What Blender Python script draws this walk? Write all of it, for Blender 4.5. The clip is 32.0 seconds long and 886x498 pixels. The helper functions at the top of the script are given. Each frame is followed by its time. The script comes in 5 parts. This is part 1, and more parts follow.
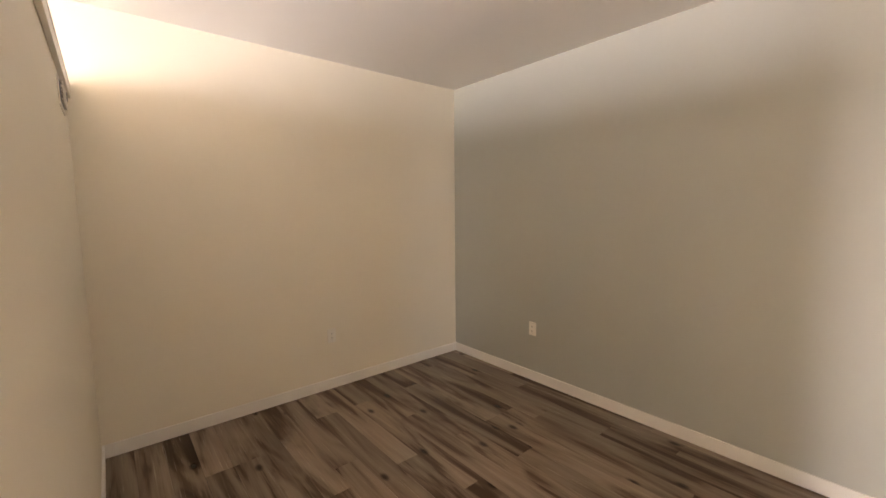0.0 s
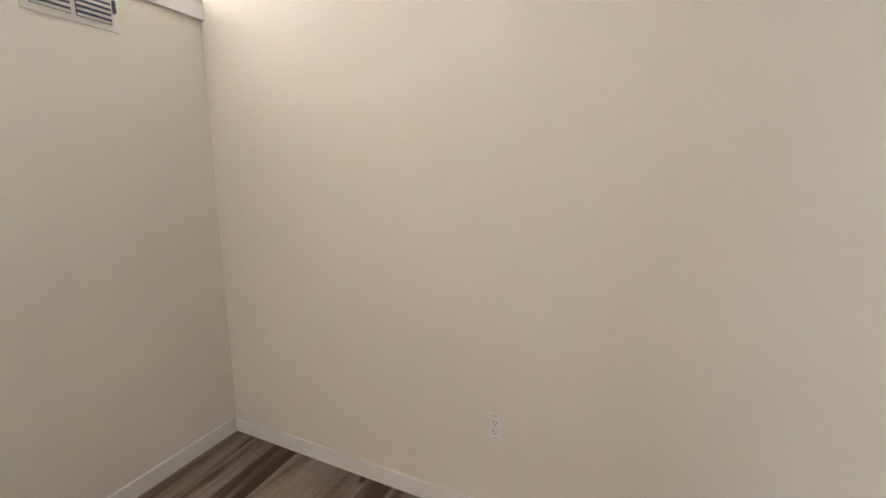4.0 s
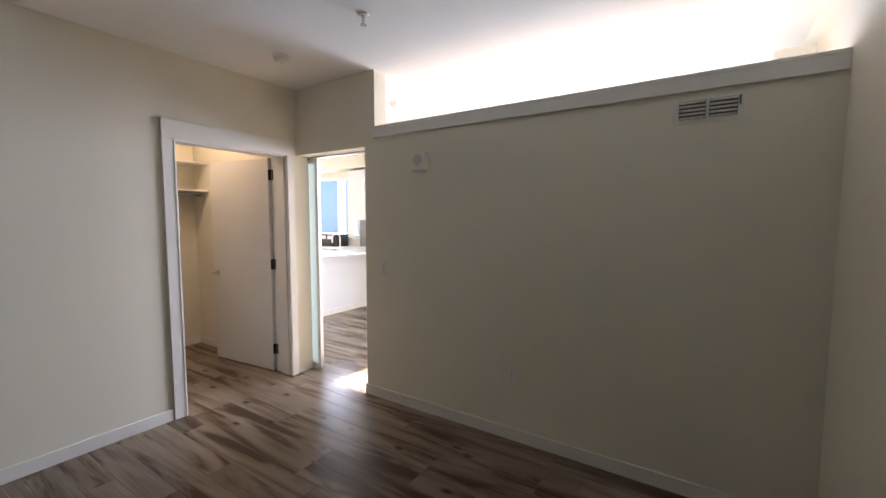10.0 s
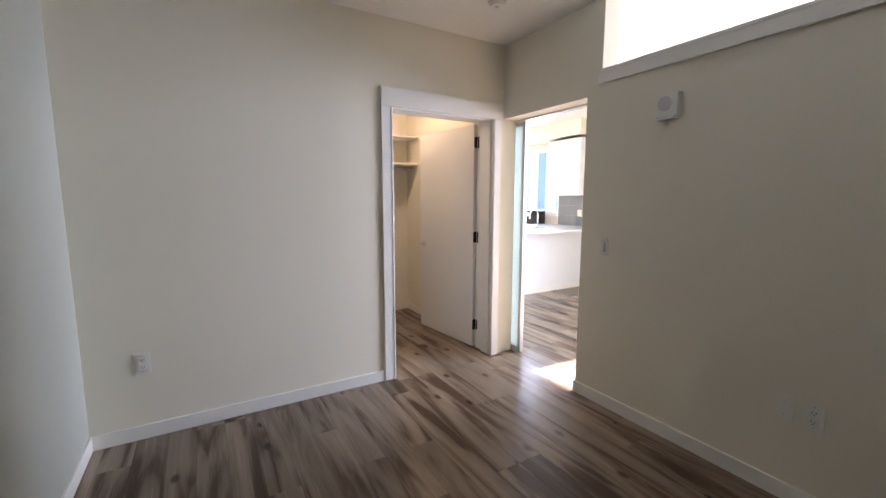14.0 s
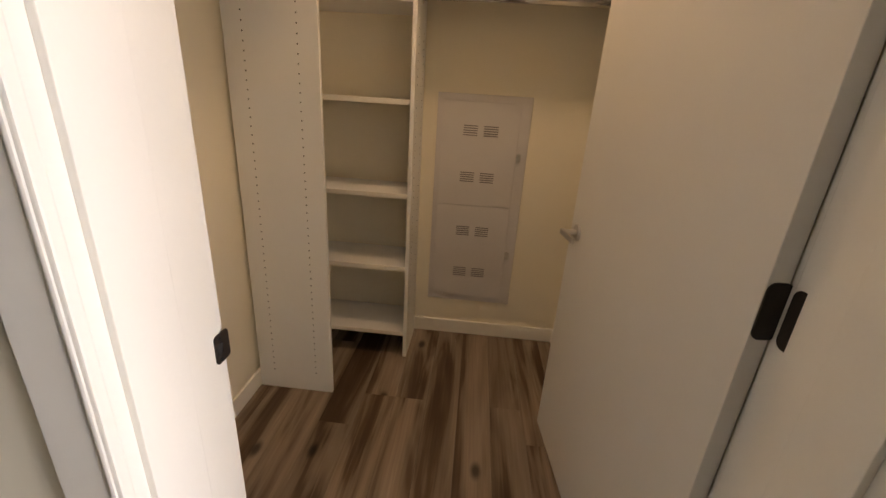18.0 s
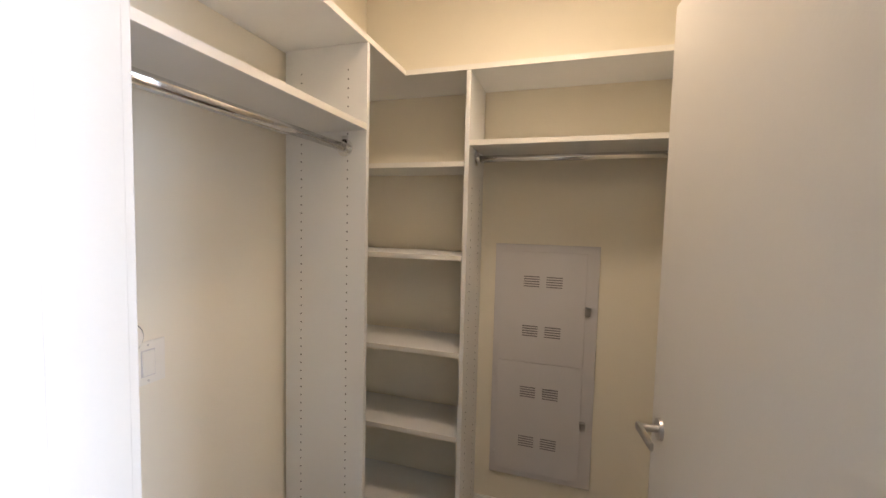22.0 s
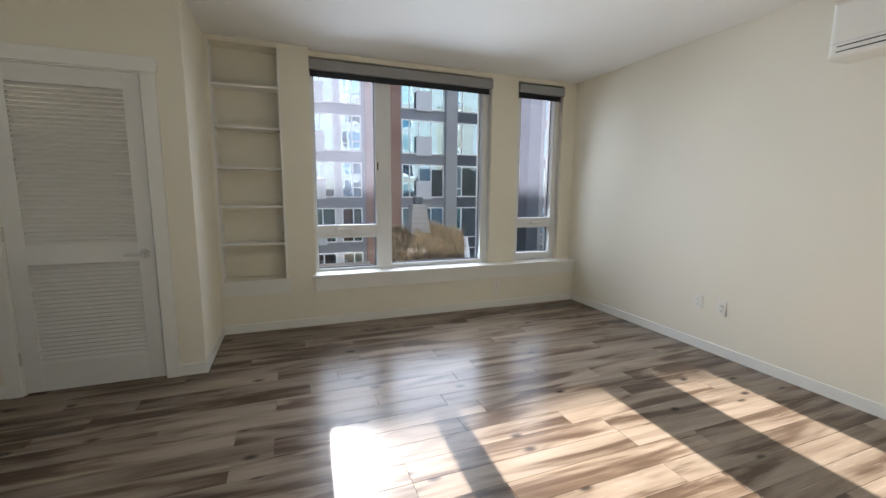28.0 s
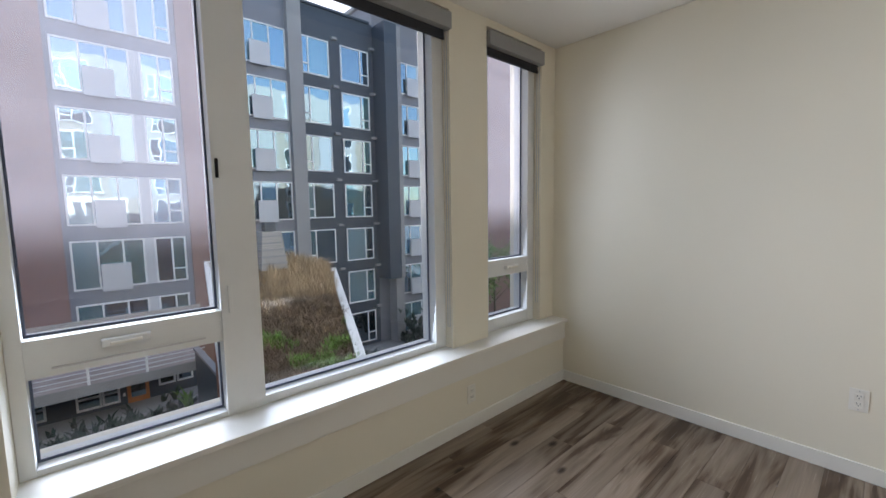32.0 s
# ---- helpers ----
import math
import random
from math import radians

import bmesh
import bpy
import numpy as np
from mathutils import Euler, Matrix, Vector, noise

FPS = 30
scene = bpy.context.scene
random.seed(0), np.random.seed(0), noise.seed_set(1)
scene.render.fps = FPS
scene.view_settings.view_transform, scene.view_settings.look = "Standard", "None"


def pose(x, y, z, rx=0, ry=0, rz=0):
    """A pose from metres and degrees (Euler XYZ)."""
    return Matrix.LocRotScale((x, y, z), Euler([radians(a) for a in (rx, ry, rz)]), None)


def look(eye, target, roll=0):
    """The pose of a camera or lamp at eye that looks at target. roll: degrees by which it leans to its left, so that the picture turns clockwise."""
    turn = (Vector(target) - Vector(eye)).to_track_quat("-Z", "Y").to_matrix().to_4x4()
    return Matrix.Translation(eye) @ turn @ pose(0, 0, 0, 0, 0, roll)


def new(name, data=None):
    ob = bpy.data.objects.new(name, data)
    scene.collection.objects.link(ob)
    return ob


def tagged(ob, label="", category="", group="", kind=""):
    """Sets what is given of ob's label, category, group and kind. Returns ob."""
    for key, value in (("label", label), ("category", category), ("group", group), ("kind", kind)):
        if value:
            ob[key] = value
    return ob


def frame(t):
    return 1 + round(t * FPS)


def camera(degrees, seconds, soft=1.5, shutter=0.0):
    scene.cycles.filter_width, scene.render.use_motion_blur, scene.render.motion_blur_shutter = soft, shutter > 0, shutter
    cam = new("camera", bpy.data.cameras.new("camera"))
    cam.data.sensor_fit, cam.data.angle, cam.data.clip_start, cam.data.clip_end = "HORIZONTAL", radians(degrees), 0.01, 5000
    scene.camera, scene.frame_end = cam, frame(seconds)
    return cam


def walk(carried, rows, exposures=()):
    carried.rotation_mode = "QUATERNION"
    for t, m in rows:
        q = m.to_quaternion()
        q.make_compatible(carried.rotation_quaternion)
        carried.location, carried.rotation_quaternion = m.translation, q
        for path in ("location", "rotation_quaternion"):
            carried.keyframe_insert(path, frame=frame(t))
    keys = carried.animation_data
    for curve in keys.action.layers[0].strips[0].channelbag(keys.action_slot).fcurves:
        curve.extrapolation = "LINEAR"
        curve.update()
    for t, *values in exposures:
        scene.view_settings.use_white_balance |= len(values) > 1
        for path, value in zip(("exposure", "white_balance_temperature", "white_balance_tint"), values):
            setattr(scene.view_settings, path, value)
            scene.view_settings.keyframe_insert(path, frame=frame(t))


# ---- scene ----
cam = camera(95.2, 32.0)

PATH = [
    (0, (-0.115, -0.604, 1.5), (-1.388, -2.132, 1.294), -0.6),
    (0.5, (-0.255, -0.712, 1.467), (-1.357, -2.367, 1.252), -0.8),
    (1, (-0.425, -0.894, 1.5), (-1.339, -2.66, 1.287), 0.1),
    (1.5, (-0.691, -1.056, 1.479), (-1.382, -2.921, 1.258), 0.9),
    (2, (-1.068, -1.21, 1.4), (-1.477, -3.155, 1.173), 0.25),
    (2.5, (-1.374, -1.509, 1.435), (-1.562, -3.481, 1.154), 0.1),
    (4.5, (-1.938, -2.536, 1.462), (-0.764, -4.094, 1.021), 0.9),
    (5, (-1.994, -2.862, 1.446), (-0.414, -4.002, 0.995), 0.7),
    (5.5, (-2.028, -3.177, 1.439), (-0.154, -3.742, 1.025), 0.4),
    (6, (-2.124, -3.218, 1.378), (-0.156, -3.372, 1.058), 0.3),
    (6.5, (-2.233, -3.227, 1.413), (-0.261, -3.016, 1.149), 0.0),
    (7, (-2.319, -3.245, 1.439), (-0.38, -2.797, 1.243), 0.2),
    (7.5, (-2.366, -3.257, 1.463), (-0.46, -2.671, 1.321), 0.2),
    (8, (-2.395, -3.293, 1.484), (-0.522, -2.603, 1.349), 0.3),
    (8.5, (-2.422, -3.3, 1.477), (-0.587, -2.512, 1.361), 0.2),
    (9, (-2.431, -3.281, 1.477), (-0.639, -2.399, 1.361), 0.1),
    (9.5, (-2.438, -3.259, 1.472), (-0.701, -2.276, 1.344), 0.1),
    (10, (-2.443, -3.233, 1.484), (-0.775, -2.139, 1.332), 0.1),
    (10.5, (-2.458, -3.21, 1.493), (-0.877, -1.996, 1.318), 0.2),
    (11, (-2.479, -3.19, 1.488), (-1.002, -1.854, 1.309), 0.3),
    (11.5, (-2.483, -3.182, 1.479), (-1.132, -1.718, 1.308), 0.3),
    (12, (-2.512, -3.155, 1.483), (-1.267, -1.599, 1.315), 0.4),
    (12.5, (-2.535, -3.128, 1.489), (-1.38, -1.505, 1.314), 0.3),
    (13, (-2.541, -3.096, 1.476), (-1.45, -1.431, 1.287), 0.1),
    (13.5, (-2.491, -2.989, 1.453), (-1.43, -1.309, 1.223), 0.0),
    (14, (-2.254, -2.784, 1.39), (-1.241, -1.077, 1.143), 0.1),
    (14.5, (-2.03, -2.472, 1.374), (-1.002, -0.785, 1.061), 0.2),
    (16.5, (-1.037, -1.154, 1.305), (-0.182, 0.604, 0.881), 2.3),
    (17, (-0.832, -0.875, 1.314), (-0.263, 0.978, 0.821), 2.6),
    (17.5, (-0.709, -0.612, 1.316), (-0.473, 1.285, 0.729), 3.3),
    (18, (-0.605, -0.373, 1.321), (-0.731, 1.501, 0.634), 3.7),
    (18.5, (-0.506, -0.178, 1.338), (-0.924, 1.618, 0.563), 3.4),
    (19, (-0.508, -0.106, 1.327), (-1.058, 1.649, 0.54), 3.0),
    (19.5, (-0.533, -0.103, 1.357), (-1.125, 1.677, 0.662), 2.5),
    (20, (-0.549, -0.116, 1.382), (-1.141, 1.711, 0.824), 2.2),
    (20.5, (-0.498, -0.139, 1.377), (-1.131, 1.717, 0.984), 2.1),
    (21, (-0.506, -0.134, 1.428), (-1.127, 1.743, 1.121), 2.0),
    (21.5, (-0.487, -0.159, 1.438), (-1.118, 1.73, 1.25), 1.6),
    (22, (-0.477, -0.161, 1.453), (-1.081, 1.742, 1.324), 1.4),
    (22.5, (-0.468, -0.161, 1.443), (-0.914, 1.786, 1.338), 0.9),
    (23, (-0.548, -0.133, 1.453), (-0.582, 1.862, 1.309), 1.0),
    (23.5, (-0.655, -0.113, 1.457), (-0.076, 1.792, 1.264), 1.2),
    (24, (-0.509, -0.186, 1.409), (0.469, 1.551, 1.245), -0.6),
    (24.5, (-0.513, -0.236, 1.446), (0.889, 1.178, 1.254), -0.5),
    (25, (-0.473, -0.292, 1.459), (1.16, 0.844, 1.246), -0.5),
    (25.5, (-0.428, -0.314, 1.437), (1.367, 0.541, 1.22), -0.3),
    (26, (-0.409, -0.363, 1.451), (1.488, 0.227, 1.219), -0.2),
    (26.5, (-0.372, -0.401, 1.424), (1.587, -0.079, 1.186), -0.1),
    (28.5, (0.162, -0.381, 1.335), (1.885, -1.351, 1.034), 0.7),
    (29, (0.376, -0.474, 1.336), (1.985, -1.616, 1.013), 0.7),
    (29.5, (0.648, -0.539, 1.348), (2.176, -1.784, 1.01), 0.2),
    (30, (0.995, -0.591, 1.318), (2.491, -1.873, 0.974), -0.1),
    (30.5, (1.332, -0.689, 1.335), (2.856, -1.943, 1.014), -0.3),
    (31, (1.651, -0.686, 1.338), (3.173, -1.958, 1.081), -0.4),
    (31.5, (1.996, -0.737, 1.358), (3.5, -2.038, 1.14), -0.6),
    (32, (2.349, -0.824, 1.413), (3.828, -2.156, 1.218), -0.9),
]
EXPOSURES = [(0, 5.15, 8900, 32), (2.0, 5.5, 7700, 27), (4.5, 5.75, 6600, 23), (5.2, 5.75, 6550, 23), (6.0, 5.3, 6600, 23), (7.0, 4.3, 6700, 22), (9, 3.95, 6600, 22), (12.5, 4.2, 6500, 23), (14, 4.28, 6350, 23), (16.5, 3.65, 6350, 19),
             (17, 3.5, 6450, 19), (18, 3.8, 8000, 21), (19, 4.3, 6700, 18), (21, 4.25, 6350, 17), (23, 4.1, 5900, 15), (24, 4.05, 6050, 16), (25, 2.75, 6700, 17), (26, 2.5, 7300, 15), (28.5, 1.88, 6300, 12), (30, 1.85, 6150, 12), (32, 1.85, 6450, 14)]
walk(cam, [(t, look(eye, target, roll)) for t, eye, target, roll in PATH], EXPOSURES)

# ---- world and lights ----
H = 2.65          # ceiling height
XB = -2.865       # painted accent wall of the bedroom
YA = -3.71        # long end wall shared by bedroom and living room
TP = 0.13         # partition thickness
TC = 0.222        # closet wall thickness
XW = 4.095        # inner face of the window wall
XP = 4.20         # recessed face around the windows
XG = 4.34         # glass
XL = 3.26         # wall of the louvred door
YN = 0.235        # side wall next to the niche
CX0, CX1, CY1 = -1.541, -0.06, 1.784   # closet inside
KY = 4.3          # far kitchen wall

world = bpy.data.worlds.new("sky")
scene.world = world
world.use_nodes = True
wn = world.node_tree
sky = wn.nodes.new("ShaderNodeTexSky")
sky.sky_type = "NISHITA"
sky.sun_disc = False
sky.sun_elevation = radians(29.8)
sky.sun_rotation = radians(93)
wn.links.new(sky.outputs[0], wn.nodes["Background"].inputs[0])
wn.nodes["Background"].inputs[1].default_value = 0.085


def lamp(name, kind, m, energy, color=(1, 1, 1), **kw):
    data = bpy.data.lights.new(name, kind)
    data.energy, data.color = energy, color
    if "size" in kw:
        data.shape, data.size, data.size_y = "RECTANGLE", kw["size"][0], kw["size"][1]
    if "spread" in kw:
        data.spread = radians(kw["spread"])
    if "radius" in kw:
        data.shadow_soft_size = kw["radius"]
    ob = new(name, data)
    ob.matrix_world = m
    return ob


# the sun just clears the roof of the house opposite
sun = lamp("sun", "SUN", look((0, 0, 0), (-1.0, 0.05, -0.572)), 5.4, (1.0, 0.98, 0.955))
sun.data.angle = radians(0.55)
# sky light in the window openings
for y0, y1, z0, z1, watts in ((-1.244, -0.645, 0.55, 0.86, 0.6), (-1.244, -0.655, 0.98, 2.40, 3.4), (-2.485, -1.405, 0.56, 2.40, 7.5), (-3.462, -2.966, 1.02, 2.40, 1.4), (-3.462, -2.966, 0.59, 0.90, 0.3)):
    ym, zm = (y0 + y1) / 2, (z0 + z1) / 2
    lean = 0.03 + 0.17 * (z1 - z0) / 2
    lamp("window_light", "AREA", look((XG - lean, ym, zm), (XG - lean - 4, ym, zm - 0.7)), watts, (0.70, 0.82, 1.0), size=(y1 - y0, z1 - z0), spread=125)
lamp("window_light", "AREA", look((XL + 0.03, 3.25, 1.7), (0, 3.25, 0.9)), 4.2, (0.68, 0.81, 1.0), size=(0.85, 1.05), spread=150)
lamp("closet_lamp_light", "AREA", look((-0.63, 0.95, H - 0.09), (-0.63, 0.95, 0)), 0.23, (1.0, 0.77, 0.54), size=(0.20, 0.20))

# ---- materials ----


def mat(name, base, rough=0.5, metal=0.0, var=0.04, scale=3.0, bump=0.0, bump_scale=60.0, spec=0.5, rand=0.0):
    m = bpy.data.materials.new(name)
    m.use_nodes = True
    nt = m.node_tree
    n, l = nt.nodes, nt.links
    b = n["Principled BSDF"]
    b.inputs["Roughness"].default_value = rough
    b.inputs["Metallic"].default_value = metal
    b.inputs["Specular IOR Level"].default_value = spec
    tc = n.new("ShaderNodeTexCoord")
    geo = n.new("ShaderNodeNewGeometry")
    big = n.new("ShaderNodeTexNoise")
    big.inputs["Scale"].default_value, big.inputs["Detail"].default_value = scale, 4
    l.new(geo.outputs["Position"], big.inputs["Vector"])
    fine = n.new("ShaderNodeTexNoise")
    fine.inputs["Scale"].default_value, fine.inputs["Detail"].default_value = bump_scale, 3
    l.new(geo.outputs["Position"], fine.inputs["Vector"])
    add = n.new("ShaderNodeMath")
    add.operation = "MULTIPLY_ADD"
    l.new(fine.outputs["Fac"], add.inputs[0])
    add.inputs[1].default_value = 0.35
    l.new(big.outputs["Fac"], add.inputs[2])
    ramp = n.new("ShaderNodeMapRange")
    ramp.inputs["From Min"].default_value, ramp.inputs["From Max"].default_value = 0.35, 1.0
    ramp.inputs["To Min"].default_value, ramp.inputs["To Max"].default_value = 1 - var, 1 + var
    l.new(add.outputs[0], ramp.inputs["Value"])
    mul = n.new("ShaderNodeVectorMath")
    mul.operation = "SCALE"
    mul.inputs[0].default_value = base
    l.new(ramp.outputs[0], mul.inputs["Scale"])
    last = mul.outputs[0]
    if rand:
        info = n.new("ShaderNodeObjectInfo")
        r2 = n.new("ShaderNodeMapRange")
        r2.inputs["To Min"].default_value, r2.inputs["To Max"].default_value = 1 - rand, 1 + rand
        l.new(info.outputs["Random"], r2.inputs["Value"])
        m2 = n.new("ShaderNodeVectorMath")
        m2.operation = "SCALE"
        l.new(last, m2.inputs[0])
        l.new(r2.outputs[0], m2.inputs["Scale"])
        last = m2.outputs[0]
    l.new(last, b.inputs["Base Color"])
    if bump:
        bp = n.new("ShaderNodeBump")
        bp.inputs["Strength"].default_value, bp.inputs["Distance"].default_value = bump, 0.002
        l.new(fine.outputs["Fac"], bp.inputs["Height"])
        l.new(bp.outputs[0], b.inputs["Normal"])
    return m


def plank_material():
    m = bpy.data.materials.new("vinyl_plank")
    m.use_nodes = True
    n, l = m.node_tree.nodes, m.node_tree.links
    b = n["Principled BSDF"]
    b.inputs["Specular IOR Level"].default_value = 0.25
    tc, info = n.new("ShaderNodeNewGeometry"), n.new("ShaderNodeObjectInfo")
    shift = n.new("ShaderNodeVectorMath")
    shift.operation = "MULTIPLY_ADD"
    off = n.new("ShaderNodeCombineXYZ")
    for k in range(3):
        l.new(info.outputs["Random"], off.inputs[k])
    shift.inputs[1].default_value = (37, 53, 11)
    l.new(off.outputs[0], shift.inputs[0])
    l.new(tc.outputs["Position"], shift.inputs[2])

    def tex(sx, sy, detail, rough, dist):
        mp = n.new("ShaderNodeVectorMath")
        mp.operation = "MULTIPLY"
        mp.inputs[1].default_value = (sx, sy, 1)
        l.new(shift.outputs[0], mp.inputs[0])
        t = n.new("ShaderNodeTexNoise")
        t.inputs["Scale"].default_value, t.inputs["Detail"].default_value = 1, detail
        t.inputs["Roughness"].default_value, t.inputs["Distortion"].default_value = rough, dist
        l.new(mp.outputs[0], t.inputs["Vector"])
        return t
    streak = tex(7.0, 0.85, 3, 0.5, 1.1)
    veins = tex(34, 1.1, 4, 0.6, 0.8)
    fibre = tex(150, 3.0, 3, 0.6, 0.2)
    blot = tex(5.0, 1.6, 2, 0.5, 0.5)
    mix = n.new("ShaderNodeMath")
    mix.operation = "MULTIPLY_ADD"
    l.new(veins.outputs["Fac"], mix.inputs[0])
    mix.inputs[1].default_value = 0.22
    l.new(streak.outputs["Fac"], mix.inputs[2])
    mix2 = n.new("ShaderNodeMath")
    mix2.operation = "MULTIPLY_ADD"
    l.new(blot.outputs["Fac"], mix2.inputs[0])
    mix2.inputs[1].default_value = 0.16
    l.new(mix.outputs[0], mix2.inputs[2])
    cr = n.new("ShaderNodeValToRGB")
    e = cr.color_ramp.elements
    e[0].position, e[0].color = 0.54, (0.080, 0.051, 0.032, 1)
    e[1].position, e[1].color = 0.88, (0.298, 0.234, 0.177, 1)
    for pos, c in ((0.605, (0.116, 0.078, 0.052, 1)), (0.66, (0.188, 0.139, 0.098, 1)), (0.73, (0.245, 0.185, 0.133, 1))):
        k = e.new(pos)
        k.color = c
    l.new(mix2.outputs[0], cr.inputs[0])
    # scattered knots
    mp = n.new("ShaderNodeVectorMath")
    mp.operation = "MULTIPLY"
    mp.inputs[1].default_value = (5.2, 2.7, 0.0)
    l.new(shift.outputs[0], mp.inputs[0])
    vor = n.new("ShaderNodeTexVoronoi")
    vor.voronoi_dimensions = "2D"
    vor.inputs["Scale"].default_value, vor.inputs["Randomness"].default_value = 1, 1
    l.new(mp.outputs[0], vor.inputs["Vector"])
    gate, split = n.new("ShaderNodeMath"), n.new("ShaderNodeSeparateColor")
    l.new(vor.outputs["Color"], split.inputs[0])
    gate.operation = "LESS_THAN"
    gate.inputs[1].default_value = 0.80
    l.new(split.outputs[0], gate.inputs[0])
    kd = n.new("ShaderNodeMapRange")
    kd.interpolation_type = "SMOOTHSTEP"
    kd.inputs["From Min"].default_value, kd.inputs["From Max"].default_value = 0.03, 0.15
    kd.inputs["To Min"].default_value, kd.inputs["To Max"].default_value = 0.22, 1.0
    l.new(vor.outputs["Distance"], kd.inputs["Value"])
    kr = n.new("ShaderNodeMath")
    kr.operation = "MAXIMUM"
    l.new(kd.outputs[0], kr.inputs[0])
    l.new(gate.outputs[0], kr.inputs[1])
    fr = n.new("ShaderNodeMapRange")
    fr.inputs["From Min"].default_value, fr.inputs["From Max"].default_value = 0.3, 0.7
    fr.inputs["To Min"].default_value, fr.inputs["To Max"].default_value = 0.90, 1.08
    l.new(fibre.outputs["Fac"], fr.inputs["Value"])
    tone = n.new("ShaderNodeMapRange")
    tone.inputs["To Min"].default_value, tone.inputs["To Max"].default_value = 0.84, 1.16
    l.new(info.outputs["Random"], tone.inputs["Value"])
    last = cr.outputs[0]
    for src in (kr, fr, tone):
        v = n.new("ShaderNodeVectorMath")
        v.operation = "SCALE"
        l.new(last, v.inputs[0])
        l.new(src.outputs[0], v.inputs["Scale"])
        last = v.outputs[0]
    l.new(last, b.inputs["Base Color"])
    rr = n.new("ShaderNodeMapRange")
    rr.inputs["To Min"].default_value, rr.inputs["To Max"].default_value = 0.22, 0.30
    l.new(fibre.outputs["Fac"], rr.inputs["Value"])
    l.new(rr.outputs[0], b.inputs["Roughness"])
    bp = n.new("ShaderNodeBump")
    bp.inputs["Strength"].default_value, bp.inputs["Distance"].default_value = 0.10, 0.001
    l.new(fibre.outputs["Fac"], bp.inputs["Height"])
    l.new(bp.outputs[0], b.inputs["Normal"])
    return m


def glass_material(name, tint=(1, 1, 1), rough=0.0, milk=0.0, milk_color=(0.75, 0.78, 0.80), through_light=0.5):
    m = bpy.data.materials.new(name)
    m.use_nodes = True
    n, l = m.node_tree.nodes, m.node_tree.links
    n.remove(n["Principled BSDF"])
    tr, gl = n.new("ShaderNodeBsdfTransparent"), n.new("ShaderNodeBsdfGlossy")
    tr.inputs[0].default_value = (*tint, 1)
    gl.inputs["Roughness"].default_value = rough
    facing, power, fres = n.new("ShaderNodeLayerWeight"), n.new("ShaderNodeMath"), n.new("ShaderNodeMath")
    facing.inputs[0].default_value = 0.5
    power.operation, fres.operation = "POWER", "MULTIPLY_ADD"
    power.inputs[1].default_value = 5.0
    l.new(facing.outputs["Facing"], power.inputs[0])
    l.new(power.outputs[0], fres.inputs[0])
    fres.inputs[1].default_value, fres.inputs[2].default_value = 0.9, 0.03
    mx = n.new("ShaderNodeMixShader")
    l.new(fres.outputs[0], mx.inputs[0])
    l.new(tr.outputs[0], mx.inputs[1])
    l.new(gl.outputs[0], mx.inputs[2])
    out = mx.outputs[0]
    if milk:
        df = n.new("ShaderNodeBsdfDiffuse")
        df.inputs[0].default_value = (*milk_color, 1)
        tl = n.new("ShaderNodeBsdfTranslucent")
        tl.inputs[0].default_value = (*milk_color, 1)
        m1 = n.new("ShaderNodeMixShader")
        m1.inputs[0].default_value = through_light
        l.new(df.outputs[0], m1.inputs[1])
        l.new(tl.outputs[0], m1.inputs[2])
        m2 = n.new("ShaderNodeMixShader")
        m2.inputs[0].default_value = milk
        l.new(out, m2.inputs[1])
        l.new(m1.outputs[0], m2.inputs[2])
        out = m2.outputs[0]
    l.new(out, n["Material Output"].inputs["Surface"])
    return m


def haze_material():
    """Fine insect screen and dust on the glass."""
    m = bpy.data.materials.new("dusty_insect_screen")
    m.use_nodes = True
    n, l = m.node_tree.nodes, m.node_tree.links
    n.remove(n["Principled BSDF"])
    tr, tl, df = n.new("ShaderNodeBsdfTransparent"), n.new("ShaderNodeBsdfTranslucent"), n.new("ShaderNodeBsdfDiffuse")
    for s in (tl, df):
        s.inputs[0].default_value = (0.48, 0.51, 0.64, 1)
    geo = n.new("ShaderNodeNewGeometry")
    dust = n.new("ShaderNodeTexNoise")
    dust.inputs["Scale"].default_value, dust.inputs["Detail"].default_value = 5.0, 4
    l.new(geo.outputs["Position"], dust.inputs["Vector"])
    dr = n.new("ShaderNodeMapRange")
    dr.inputs["To Min"].default_value, dr.inputs["To Max"].default_value = 0.11, 0.19
    l.new(dust.outputs["Fac"], dr.inputs["Value"])
    body, out = n.new("ShaderNodeMixShader"), n.new("ShaderNodeMixShader")
    body.inputs[0].default_value = 0.8
    l.new(df.outputs[0], body.inputs[1])
    l.new(tl.outputs[0], body.inputs[2])
    l.new(dr.outputs[0], out.inputs[0])
    l.new(tr.outputs[0], out.inputs[1])
    l.new(body.outputs[0], out.inputs[2])
    l.new(out.outputs[0], n["Material Output"].inputs["Surface"])
    return m


